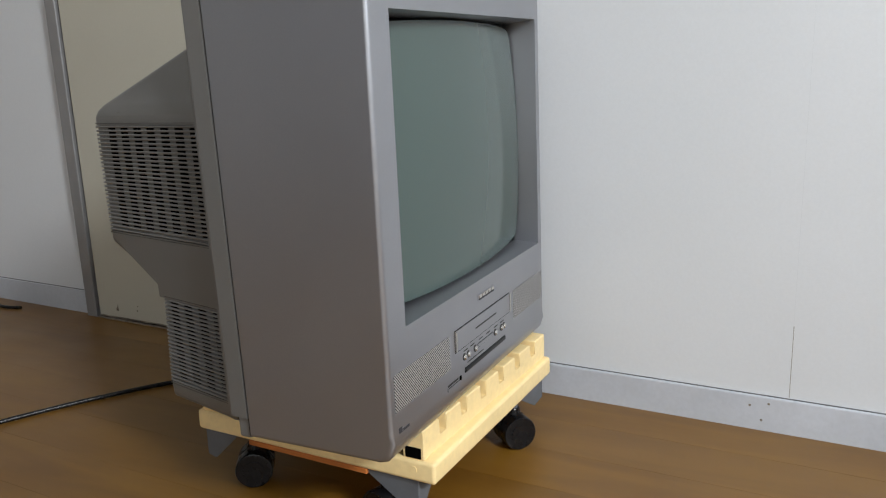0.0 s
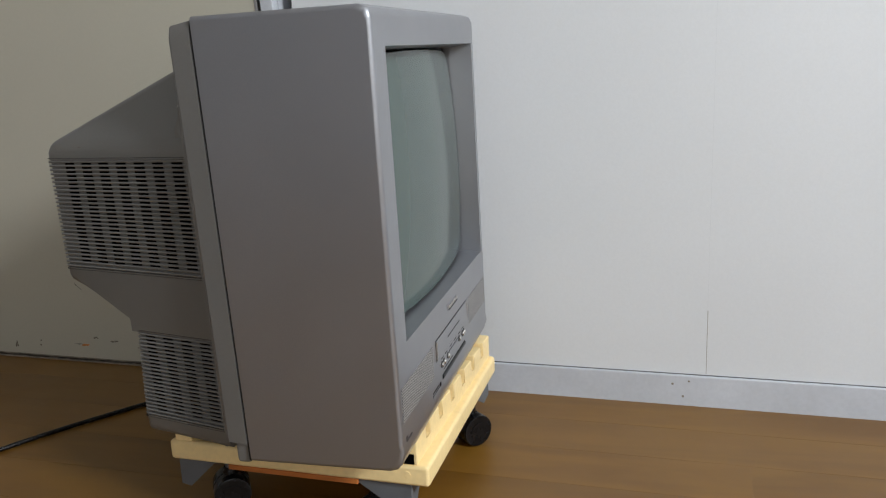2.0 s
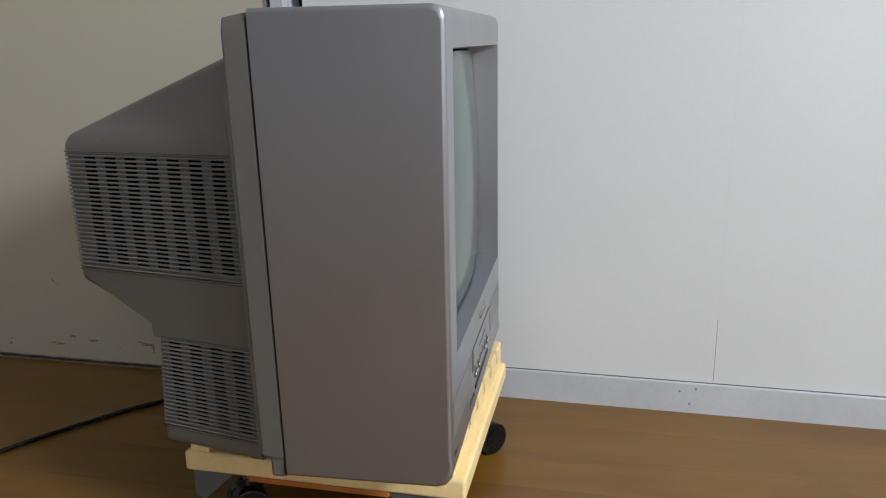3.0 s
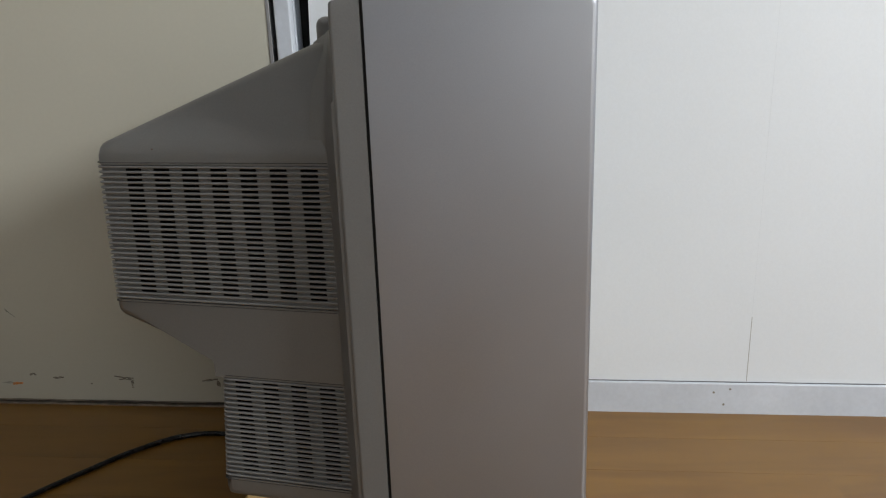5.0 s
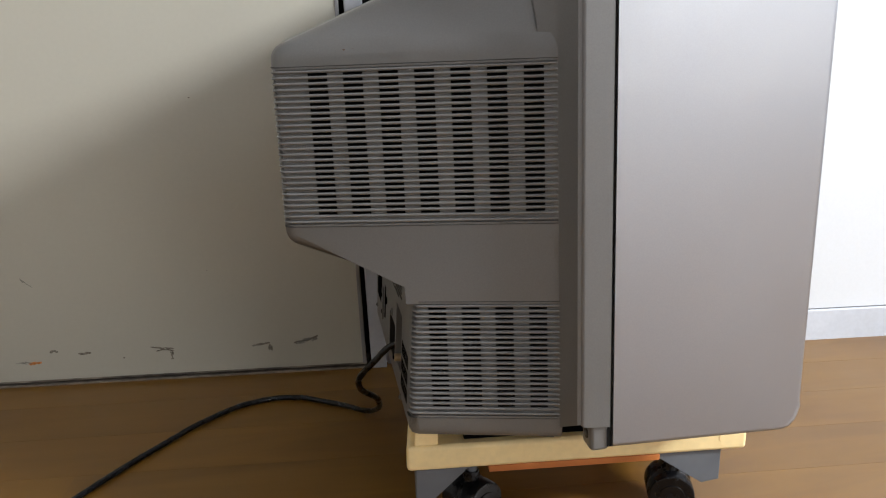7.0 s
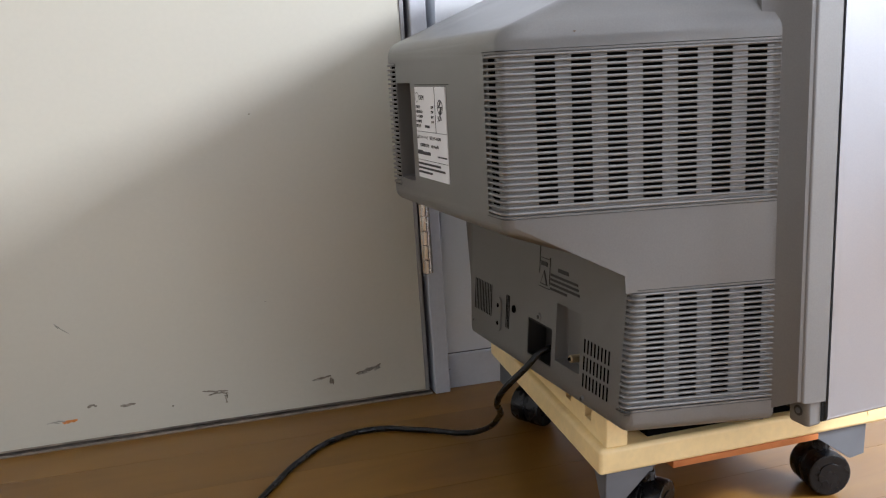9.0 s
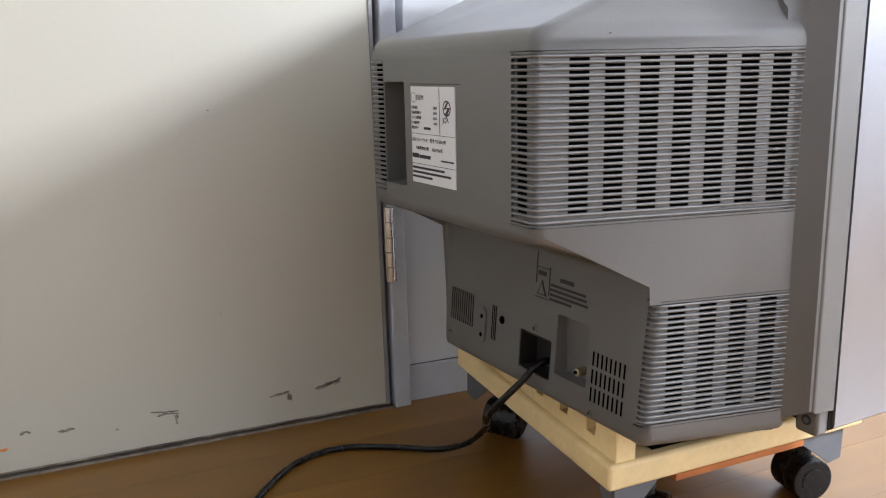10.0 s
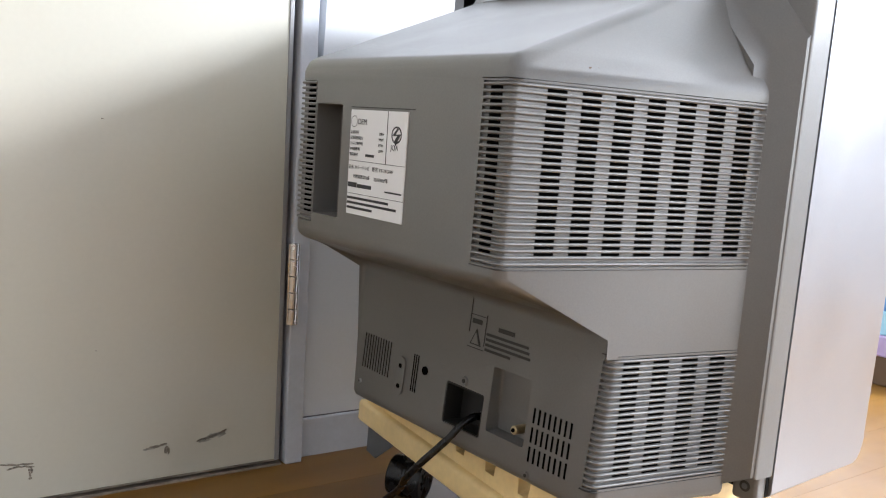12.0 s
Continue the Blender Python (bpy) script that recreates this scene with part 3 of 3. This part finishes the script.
def grille(name, label, cols, z0, count, x_front, y_rear, rear_x, rear=(), far=False, lean=0.0):
    """A bead above and below, ribs, and columns of black slots between them."""
    near = rib_mesh(name, x_front, y_rear, rear_x, 0.0027)
    g = new(name, rib_mesh(name + "_bead", x_front, y_rear + 0.002, rear_x, 0.0012))
    g.parent = tv
    g["label"] = label
    top = z0 + (count + 0.85) * PITCH
    place = pose(lean * (top - 0.03), -TAPER * lean * (top - 0.03), top)
    g.matrix_local = place
    up = place.inverted()
    low = new("bead", g.data)
    low.parent = g
    g.data.materials[0] = MARK
    low.matrix_local = up @ pose(0, 0, z0 - 1.85 * PITCH)
    sides = [Matrix.Identity(4)]
    if far:
        sides.append(pose(0, BACK_W, 0) @ Matrix.Diagonal((1, -1, 1, 1)))
    for m in sides:
        for k in range(count + 2):
            ob = new("rib", near)
            ob.parent = g
            z = z0 + (k - 1) * PITCH
            ob.matrix_local = up @ m @ pose(lean * (z - 0.03), -TAPER * lean * (z - 0.03), z)
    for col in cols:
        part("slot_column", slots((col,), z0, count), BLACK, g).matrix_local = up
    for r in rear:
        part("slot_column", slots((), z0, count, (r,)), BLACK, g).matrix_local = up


carve(shell, [box(*b, 0.002, 2) for b in HOLLOWS]
      + [sunk(-0.2275, 0.1115, -0.4650, 0.2365 - 1.45 * PITCH, 0.2365 + 25.45 * PITCH, 0.0, f) for f in (False, True)]
      + [sunk(-0.2265, 0.0625, -0.3650, 0.0475 - 1.45 * PITCH, 0.0475 + 20.45 * PITCH, PANEL_LEAN)])
grille("upper_grille", "ribbed ventilation grille with black slots", columns(-0.4345, -0.2385, 7, 0.0163), 0.2365, 25, -0.2275, 0.1110, -0.4650,
       ((-0.4650, 0.0930, 0.1055), (-0.4650, BACK_W - 0.1055, BACK_W - 0.0930)), True)
grille("lower_grille", "ribbed lower ventilation grille with black slots", columns(-0.3425, -0.2375, 4, 0.0158), 0.0475, 20, -0.2265, 0.0625, -0.3650, lean=PANEL_LEAN)

part("moulded_line", box(-0.4655, -0.4637, 0.193, 0.2875, 0.3425, 0.3432), MARK, tv)


# rating plate
plate = part("rating_label", box(-0.4657, -0.4637, 0.2105, 0.2965, 0.2465, 0.3415), PAPER, tv, "white printed rating label")


def rear_print(y_left, z, w, h, parent=None, material=None, x=-0.46585):
    """A printed bar on the rear, starting at y_left and running to smaller y."""
    return part("print", box(x - 0.0002, x + 0.0004, y_left - w, y_left, z - h / 2, z + h / 2), material or INK, parent or plate)


def rear_words(text, size, y_left, z, x=-0.4659):
    words(text, size, INK, plate, Matrix.Translation((x, y_left, z)) @ Euler((radians(90), 0, radians(-90))).to_matrix().to_4x4())


rear_words("DEM", 0.0072, 0.2845, 0.3285)
for text, z in (("定格電圧", 0.3200), ("定格消費電力", 0.3150), ("テレビ動作時", 0.3100), ("VTR動作時", 0.3050), ("製造番号", 0.3000)):
    rear_words(text, 0.0034, 0.2955, z)
for text, z in (("100V", 0.3200), ("99W", 0.3150), ("85W", 0.3100), ("15W", 0.3050)):
    rear_words(text, 0.0036, 0.2510, z)
rear_words("JQA", 0.0062, 0.2325, 0.3085)
rear_words("品名 カラーテレビ", 0.0040, 0.2955, 0.2882)
rear_words("形名 VT-21GH9", 0.0046, 0.2585, 0.2880)
rear_words("年間消費電力量", 0.0038, 0.2880, 0.2800)
rear_words("101kWh/年", 0.0046, 0.2555, 0.2795)
ring = bmesh.new()
bmesh.ops.create_circle(ring, segments=20, radius=0.0052, matrix=Matrix.Translation((-0.46585, 0.2905, 0.331)) @ pose(0, 0, 0, 0, 90, 0))
bmesh.ops.create_circle(ring, segments=20, radius=0.0046, matrix=Matrix.Translation((-0.46585, 0.2905, 0.331)) @ pose(0, 0, 0, 0, 90, 0))
bmesh.ops.bridge_loops(ring, edges=ring.edges[:])
part("print", ring, INK, plate)
for y, z, w, h in ((0.2965, 0.2955, 0.086, 0.0004), (0.239, 0.3185, 0.0004, 0.0455), (0.2965, 0.2655, 0.086, 0.0004),
                   (0.270, 0.3012, 0.013, 0.0024), (0.2955, 0.2735, 0.014, 0.0044), (0.2805, 0.2730, 0.022, 0.0034), (0.2375, 0.2715, 0.024, 0.0014),
                   (0.2955, 0.2615, 0.064, 0.0022), (0.2955, 0.2570, 0.076, 0.0022), (0.2955, 0.2525, 0.040, 0.0022)):
    rear_print(y, z, w, h)
mark = bmesh.new()
bmesh.ops.create_circle(mark, segments=20, radius=0.0075, matrix=Matrix.Translation((-0.46585, 0.225, 0.3215)) @ pose(0, 0, 0, 0, 90, 0))
bmesh.ops.create_circle(mark, segments=20, radius=0.0060, matrix=Matrix.Translation((-0.46585, 0.225, 0.3215)) @ pose(0, 0, 0, 0, 90, 0))
bmesh.ops.bridge_loops(mark, edges=mark.edges[:])
part("print", mark, INK, plate)
part("print", prism([(0.231, 0.3205), (0.224, 0.3275), (0.2225, 0.3265), (0.2265, 0.322), (0.219, 0.3225), (0.226, 0.3120), (0.2275, 0.3165), (0.2235, 0.321)], 0, -0.4661, -0.4657), INK, plate)

plate.matrix_local = pose(0, -0.0095, -0.001)

# lower rear panel: vents, sockets, moulded warning
RX = -0.3645
before = set(tv.children)


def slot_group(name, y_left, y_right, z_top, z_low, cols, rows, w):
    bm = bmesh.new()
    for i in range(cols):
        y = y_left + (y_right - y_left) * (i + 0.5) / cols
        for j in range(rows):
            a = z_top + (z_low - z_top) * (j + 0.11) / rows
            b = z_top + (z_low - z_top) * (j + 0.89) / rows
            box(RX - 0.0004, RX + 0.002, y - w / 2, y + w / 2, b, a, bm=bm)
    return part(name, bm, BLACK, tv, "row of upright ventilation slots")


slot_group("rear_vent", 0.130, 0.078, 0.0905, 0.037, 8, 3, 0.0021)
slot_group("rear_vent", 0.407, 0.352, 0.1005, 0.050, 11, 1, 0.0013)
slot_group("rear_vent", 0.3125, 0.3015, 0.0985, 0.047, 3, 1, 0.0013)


pocket = bmesh.new()
for b in ((-0.3415, -0.340, 0.1963, 0.2527, 0.0383, 0.0792), (-0.3640, -0.3415, 0.1963, 0.1975, 0.0383, 0.0792), (-0.3640, -0.3415, 0.2515, 0.2527, 0.0383, 0.0792),
          (-0.3640, -0.3415, 0.1975, 0.2515, 0.0383, 0.0395), (-0.3640, -0.3415, 0.1975, 0.2515, 0.0780, 0.0792)):
    box(*b, bm=pocket)
inlet = part("cord_inlet", pocket, mat("inlet_dark", (0.012, 0.012, 0.012), 0.6), tv, "dark square mains cord inlet")
part("cord_grip", cylinder((-0.352, 0.209, 0.052), (-0.3385, 0.209, 0.052), 0.0075, 16, 0.009), RUBBER, inlet)
aerial = part("aerial_recess", box(-0.3490, -0.3450, 0.137, 0.186, 0.050, 0.1095), SHELL, tv, "shallow recess with the aerial socket")
part("aerial_socket", cylinder((RX - 0.006, 0.1445, 0.0630), (RX + 0.017, 0.1445, 0.0630), 0.0042, 20, bevel=0.0008), BRASS, aerial, "brass threaded aerial socket")
part("socket_hole", cylinder((RX - 0.0075, 0.1445, 0.0630), (RX - 0.0059, 0.1445, 0.0630), 0.0018, 12), BLACK, aerial)
for k in range(2):
    rear_print(0.1705, 0.0850 - k * 0.007, 0.030, 0.0026, aerial, MARK, -0.3493)
part("hole", cylinder((-0.3503, 0.1415, 0.0975), (-0.347, 0.1415, 0.0975), 0.0028, 14), BLACK, aerial)
for y, z, r in ((0.226, 0.0865, 0.0040), (0.4050, 0.0385, 0.0022), (0.126, 0.0265, 0.0028)):
    sc = part("screw_boss", cylinder((RX - 0.0018, y, z), (RX, y, z), r, 18, r * 1.25), SHELL, tv)
    part("screw", cylinder((RX - 0.0024, y, z), (RX - 0.0015, y, z), r * 0.55, 12), MARK, sc)
part("hole", cylinder((RX - 0.0012, 0.290, 0.0800), (RX, 0.290, 0.0800), 0.0045, 16), BLACK, tv)
oval = part("oval_plate", bevelled(prism([(0.331 + 0.0075 * math.cos(a), 0.064 + (0.014 if math.sin(a) >= 0 else -0.014) + 0.0075 * math.sin(a)) for a in [2 * math.pi * i / 24 for i in range(24)]], 0, RX - 0.002, RX), 0.0008, 2), SHELL, tv, smooth=True)
for z in (0.075, 0.053):
    part("hole", cylinder((RX - 0.0026, 0.331, z), (RX - 0.001, 0.331, z), 0.0026, 12), BLACK, oval)
# moulded warning: frame, triangle and lines of relief
for y, z, w, h in ((0.230, 0.1535, 0.0007, 0.036), (0.230, 0.1535, 0.024, 0.0007), (0.2065, 0.141, 0.0007, 0.030), (0.230, 0.1215, 0.0245, 0.0007), (0.2265, 0.1475, 0.014, 0.0045),
                   (0.188, 0.146, 0.022, 0.0040), (0.204, 0.1385, 0.058, 0.0024), (0.204, 0.1335, 0.060, 0.0024), (0.204, 0.1285, 0.062, 0.0024), (0.204, 0.1235, 0.036, 0.0024)):
    rear_print(y, z, w, h, tv, MARK, RX - 0.0004)
tri = prism([(0.2265, 0.1245), (0.2105, 0.1245), (0.2185, 0.1405)], 0, RX - 0.0008, RX)
part("warning_triangle", tri, MARK, tv)
part("warning_triangle_inner", prism([(0.2240, 0.1258), (0.2130, 0.1258), (0.2185, 0.1370)], 0, RX - 0.0012, RX), SHELL, tv)
for ob in tv.children:
    if ob not in before:
        ob.matrix_local = pose(RX, 0, 0.03, 0, math.degrees(math.atan(PANEL_LEAN)), 0) @ pose(-RX, 0.1, -0.03) @ Matrix.Diagonal((1, 0.96, 1, 1)) @ pose(0, -0.1, 0)

# rim screw at the bottom of the near edge, and small feet
lug = part("rim_lug", box(-0.2050, -0.1868, -0.0085, 0.016, 0.0125, 0.0420, 0.0040, 3), SHELL, tv, smooth=True)
part("screw_recess", cylinder((-0.2040, 0.003, 0.0270), (-0.2054, 0.003, 0.0270), 0.0052, 18), MARK, lug)
part("screw", cylinder((-0.2040, 0.003, 0.0270), (-0.2060, 0.003, 0.0270), 0.0028, 16), STEEL, lug)
for x in (-0.06, -0.31):
    for y in (0.08, 0.36):
        part("foot", cylinder((x, y, 0.009), (x, y, 0.018), 0.011, 20, bevel=0.0015), RUBBER, tv)

# front panel
FX = 0.0024


def front_x(z):
    """The leaning front face at height z."""
    return 0.0018 + (z - 0.045) * 0.0187


def front(name, y0, y1, z0, z1, material, out=0.0008, label="", parent=None, bevel=0.0):
    bm = box(-0.002, out, y0, y1, z0, z1, bevel)
    for v in bm.verts:
        v.co.x += front_x(v.co.z)
    return part(name, bm, material, parent or tv, label)


for y0, y1 in ((-0.0045, 0.1270), (0.3320, 0.4490)):
    front("speaker_grille", y0, y1, 0.0680, 0.1085, MESH, 0.0006, "fine slanted silver speaker mesh")
flap = front("cassette_flap", 0.1435, 0.3170, 0.0830, 0.1085, SILVER, 0.0014, "flat silver cassette flap", bevel=0.0006)
front("flap_gap", 0.1422, 0.3182, 0.0818, 0.1097, GAP, 0.0003, parent=flap)
for y in (0.1428, 0.3160):
    front("bright_strip", y, y + 0.0020, 0.0835, 0.1080, CHROME, 0.0024, parent=flap)
front("print", 0.200, 0.268, 0.0945, 0.0965, MARK, 0.0016, parent=flap)
part("display_window", bevelled(box(FX - 0.004, FX + 0.0012, 0.167, 0.300, 0.0480, 0.0555), 0.0035, 3), mat("display_black", (0.006, 0.007, 0.008), 0.3, spec=0.2), tv, "glossy black display strip", smooth=True)
for y in (0.1675, 0.1785, 0.2000, 0.2655, 0.2865, 0.2955):
    socket = part("button_well", cylinder((FX - 0.001, y, 0.0695), (FX + 0.0004, y, 0.0695), 0.0046, 18), MARK, tv)
    part("button", cylinder((FX, y, 0.0695), (FX + 0.0028, y, 0.0695), 0.0033, 18, bevel=0.0009), CHROME, socket, "small round bright button")
rocker = front("rocker_button", 0.2085, 0.2570, 0.0680, 0.0722, SILVER, 0.0012, "long flat rocker button", bevel=0.0005)
front("button_gap", 0.2078, 0.2577, 0.0673, 0.0729, GAP, 0.0003, parent=rocker)
for y in (0.166, 0.186, 0.212, 0.236, 0.262, 0.284):
    front("print", y, y + 0.012, 0.0762, 0.0776, MARK, 0.0003)
front("print", 0.176, 0.226, 0.0588, 0.0602, MARK, 0.0003)
FX = front_x(0.131)
brand = part("brand_badge", box(FX - 0.001, FX + 0.0012, 0.2125, 0.2635, 0.1270, 0.1350, 0.0005), SILVER, tv, "small raised maker's badge under the screen")
for k in range(5):
    y = 0.2140 + k * 0.0098
    part("badge_stroke", box(FX, FX + 0.0024, y, y + 0.0072, 0.1278, 0.1296, 0.0003), INK, brand)
    part("badge_stroke", box(FX, FX + 0.0026, y, y + 0.0072, 0.1302, 0.1342, 0.0003), CHROME, brand)
front("socket_cover", 0.1190, 0.1500, 0.0365, 0.0455, SILVER, 0.0010, "little socket cover", bevel=0.0004)
front("socket_cover_gap", 0.1182, 0.1508, 0.0357, 0.0463, GAP, 0.0003)
front("print", 0.1190, 0.1480, 0.0480, 0.0505, MARK, 0.0004)
FX = front_x(0.0475)
part("jack_hole", cylinder((FX - 0.001, 0.1545, 0.0475), (FX + 0.0006, 0.1545, 0.0475), 0.0030, 14), BLACK, tv)
front("badge_bar", 0.0005, 0.0075, 0.0400, 0.0490, INK, 0.0003)
front("badge_bar", 0.0090, 0.0230, 0.0420, 0.0455, INK, 0.0003)

# ---- the trolley ----
CART = pose(-0.3495, 0.9828, 0.0, 0, 0, -2.8)
HX, HY = 0.175, 0.1895


def rear_edge(y):
    """Where the skewed rear edge of the board lies."""
    return -0.1865 + 0.042 * (y + HY) / (2 * HY)

cart = empty("wheeled_stand", CART, "low cream-painted wooden stand on black twin-wheel casters", "trolley")
board = prism([(rear_edge(-HY), -HY), (HX + 0.006, -HY), (HX - 0.001, HY), (rear_edge(HY), HY + 0.010)], 2, 0.074, 0.102)
part("base_board", bevelled(board, 0.005, 3), CREAM, cart, "thick cream board with worn rounded edges", smooth=True)


def comb(x0, x1, top):
    """A notched bar: seven upstanding teeth on a common foot."""
    n, gap = 7, 0.0175
    y0, y1 = -HY + 0.003, HY - 0.006
    w = (y1 - y0 - (n - 1) * gap) / n
    out = [(y0, 0.1015)]
    for i in range(n):
        a = y0 + i * (w + gap)
        out += [(a, top), (a + w, top)]
        if i < n - 1:
            out += [(a + w, top - 0.021), (a + w + gap, top - 0.021)]
    out += [(y1, 0.1015)]
    bm = prism(out, 0, x0, x1)
    return bevelled(bm, 0.0012, 1)


part("front_comb", comb(HX - 0.038, HX - 0.009, 0.139), CREAM, cart, "notched cream bar")
bar = comb(0.0085, 0.0330, 0.1345)
for v in bar.verts:
    v.co.x += rear_edge(v.co.y)
part("rear_comb", bar, CREAM, cart, "notched cream bar")
for y in (-0.06, 0.06):
    part("support_bar", box(-HX + 0.05, HX - 0.042, y - 0.02, y + 0.02, 0.1015, 0.132, 0.002), CREAM, cart)
part("under_board", box(-0.100, 0.085, -HY + 0.002, HY - 0.03, 0.0670, 0.0742, 0.001), RUSTY, cart, "orange-brown board screwed underneath")
part("screw_plug", cylinder((HX - 0.022, -HY - 0.0006, 0.090), (HX - 0.022, -HY + 0.004, 0.090), 0.0042, 16), CREAM, cart)
part("comb_hole", box(HX - 0.034, HX - 0.013, -HY + 0.0024, -HY + 0.012, 0.1030, 0.1165), BLACK, cart, "dark hole in the bar's end")
# black filler that stands in for the shade between board and television
part("gap_pad", box(-HX + 0.05, HX - 0.045, -HY + 0.012, -HY + 0.03, 0.1018, 0.1135), BLACK, cart, "black strip standing for shade in the gap under the television")


def caster(x, y, fork_turn):
    """Stem, hood and two wheels."""
    c = part("caster", cylinder((0, 0, 0.034), (0, 0, 0.0725), 0.006, 16), STEEL, cart, "black twin-wheel caster")
    c.matrix_local = pose(x, y, 0, 0, 0, fork_turn)
    pts = [(0.0235 * math.cos(a), 0.025 + 0.0235 * math.sin(a)) for a in [math.pi * (k / 14 * 1.15 - 0.1) for k in range(15)]]
    inner = [(0.0185 * math.cos(a), 0.025 + 0.0185 * math.sin(a)) for a in [math.pi * (k / 14 * 1.15 - 0.1) for k in range(15)]]
    part("hood", prism(pts + inner[::-1], 1, -0.007, 0.007), RUBBER, c, smooth=True)
    part("collar", cylinder((0, 0, 0.046), (0, 0, 0.058), 0.010, 18, 0.008, bevel=0.001), RUBBER, c)
    for s in (-1, 1):
        part("wheel", cylinder((0, s * 0.0008, 0.0248), (0, s * 0.0225, 0.0248), 0.0248, 36, bevel=0.003), RUBBER, c, smooth=True)
        part("hub_cap", cylinder((0, s * 0.0224, 0.0248), (0, s * 0.0236, 0.0248), 0.014, 24, bevel=0.0006), RUBBER, c, smooth=True)


inv = CART.inverted()
for wx, wy, fork in ((-0.254, 0.806, -14), (-0.472, 0.826, 35), (-0.188, 1.060, 50), (-0.460, 1.102, 30)):
    p = inv @ Vector((wx, wy, 0))
    caster(p.x, p.y, fork)


def corner_bracket(x, y, lx, ly):
    """Folded steel angle under a corner: two flanges that taper away from the fold, and a flat top."""
    t, low = 0.0022, 0.034
    sx, sy = math.copysign(1, lx), math.copysign(1, ly)
    along = prism([(x, 0.0738), (x + lx, 0.0738), (x + 0.92 * lx, 0.0690), (x + 0.25 * lx, low), (x, low + 0.003)], 1, y, y + sy * t)
    br = part("bracket", bevelled(along, 0.0006, 1), STEEL, cart, "blue-grey painted folded steel bracket")
    across = prism([(y + sy * t, 0.0738), (y + ly, 0.0738), (y + 0.92 * ly, 0.0690), (y + 0.3 * ly, low), (y + sy * t, low + 0.003)], 0, x, x + sx * t)
    part("flange", bevelled(across, 0.0006, 1), STEEL, br)
    x1, y1 = x + sx * 0.06, y + sy * 0.06
    part("top_plate", box(min(x, x1) + t, max(x, x1) - t, min(y, y1) + t, max(y, y1) - t, 0.0712, 0.0738), STEEL, br)


corner_bracket(rear_edge(-HY) + 0.010, -HY + 0.004, 0.055, 0.026)
corner_bracket(HX - 0.020, -HY + 0.006, -0.078, 0.045)
corner_bracket(HX - 0.012, HY - 0.008, -0.050, -0.100)
corner_bracket(rear_edge(HY) + 0.008, HY - 0.006, 0.040, -0.070)

# ---- cables and far things ----
def world_tv(x, y, z):
    return tuple(TV @ Vector((x, y, z)))


cord = [world_tv(-0.345, 0.2046, 0.052), world_tv(-0.358, 0.208, 0.053), world_tv(-0.385, 0.216, 0.030), (-0.583, 0.948, 0.115), (-0.556, 1.008, 0.062), (-0.556, 1.058, 0.024), (-0.572, 1.094, 0.008), (-0.590, 1.117, 0.0045), (-0.62, 1.138, 0.0042), (-0.665, 1.161, 0.0042), (-0.72, 1.156, 0.0042), (-0.775, 1.117, 0.0042),
        (-0.83, 1.05, 0.0042), (-0.89, 0.965, 0.0042), (-0.94, 0.88, 0.0042), (-0.99, 0.78, 0.0042), (-1.08, 0.6, 0.0042), (-1.22, 0.42, 0.0042)]
cord_thing = tagged(tube("mains_cord", cord, 0.0037, RUBBER), "black mains cord lying in a curve on the floor", "cable")
tagged(tube("loose_cord", [(-1.52, 1.272, 0.004), (-1.56, 1.262, 0.0045), (-1.62, 1.27, 0.0042), (-1.72, 1.24, 0.0042), (-1.9, 1.25, 0.0042)], 0.0038, RUBBER), "short end of black cable by the skirting", "cable")

stack = empty("storage_stack", pose(0.96, 1.03, 0), "blue and lilac storage boxes on a low brown stand", "storage box")
part("stand", box(-0.13, 0.13, -0.09, 0.09, 0.0, 0.065, 0.003), DARKWOOD, stack)
part("lower_box", box(-0.14, 0.14, -0.1, 0.1, 0.065, 0.112, 0.004), LILAC, stack, "lilac box")
part("middle_box", box(-0.135, 0.135, -0.098, 0.098, 0.112, 0.165, 0.004), mat("cyan_carton", (0.3, 0.55, 0.7), 0.5), stack, "pale cyan box")
part("upper_box", box(-0.13, 0.13, -0.095, 0.095, 0.165, 0.205, 0.004), BLUE, stack, "dark blue box")

# ---- floor boards ----
PW, PL, JOINT = 0.101, 1.818, 0.0005


def plank_mesh(length):
    bm = box(-length / 2, length / 2, -PW / 2 + JOINT / 2, PW / 2 - JOINT / 2, -0.010, 0.0)
    me = bpy.data.meshes.new("plank")
    bm.to_mesh(me)
    bm.free()
    me.materials.append(WOOD)
    return me


plank = plank_mesh(PL - 0.00004)
rows = int(3.6 / PW) + 1
for r in range(rows):
    y = 1.235 - (r + 0.5) * PW + 0.02
    for k in range(5):
        x = -2.65 + (((r * 0.37) % 1.0) * PL + k * PL) * math.cos(radians(2.69)) - 1.2
        a, b = max(x - PL / 2, -2.64), min(x + PL / 2, 2.09)
        if b - a < 0.03:
            continue
        whole = b - a > PL - 0.001
        x = x if whole else (a + b) / 2
        ob = new("plank", plank if whole else plank_mesh(b - a - 0.00004))
        ob.parent = floor
        ob.matrix_world = pose(x, y - 0.047 * x, 0, 0, 0, -2.69)
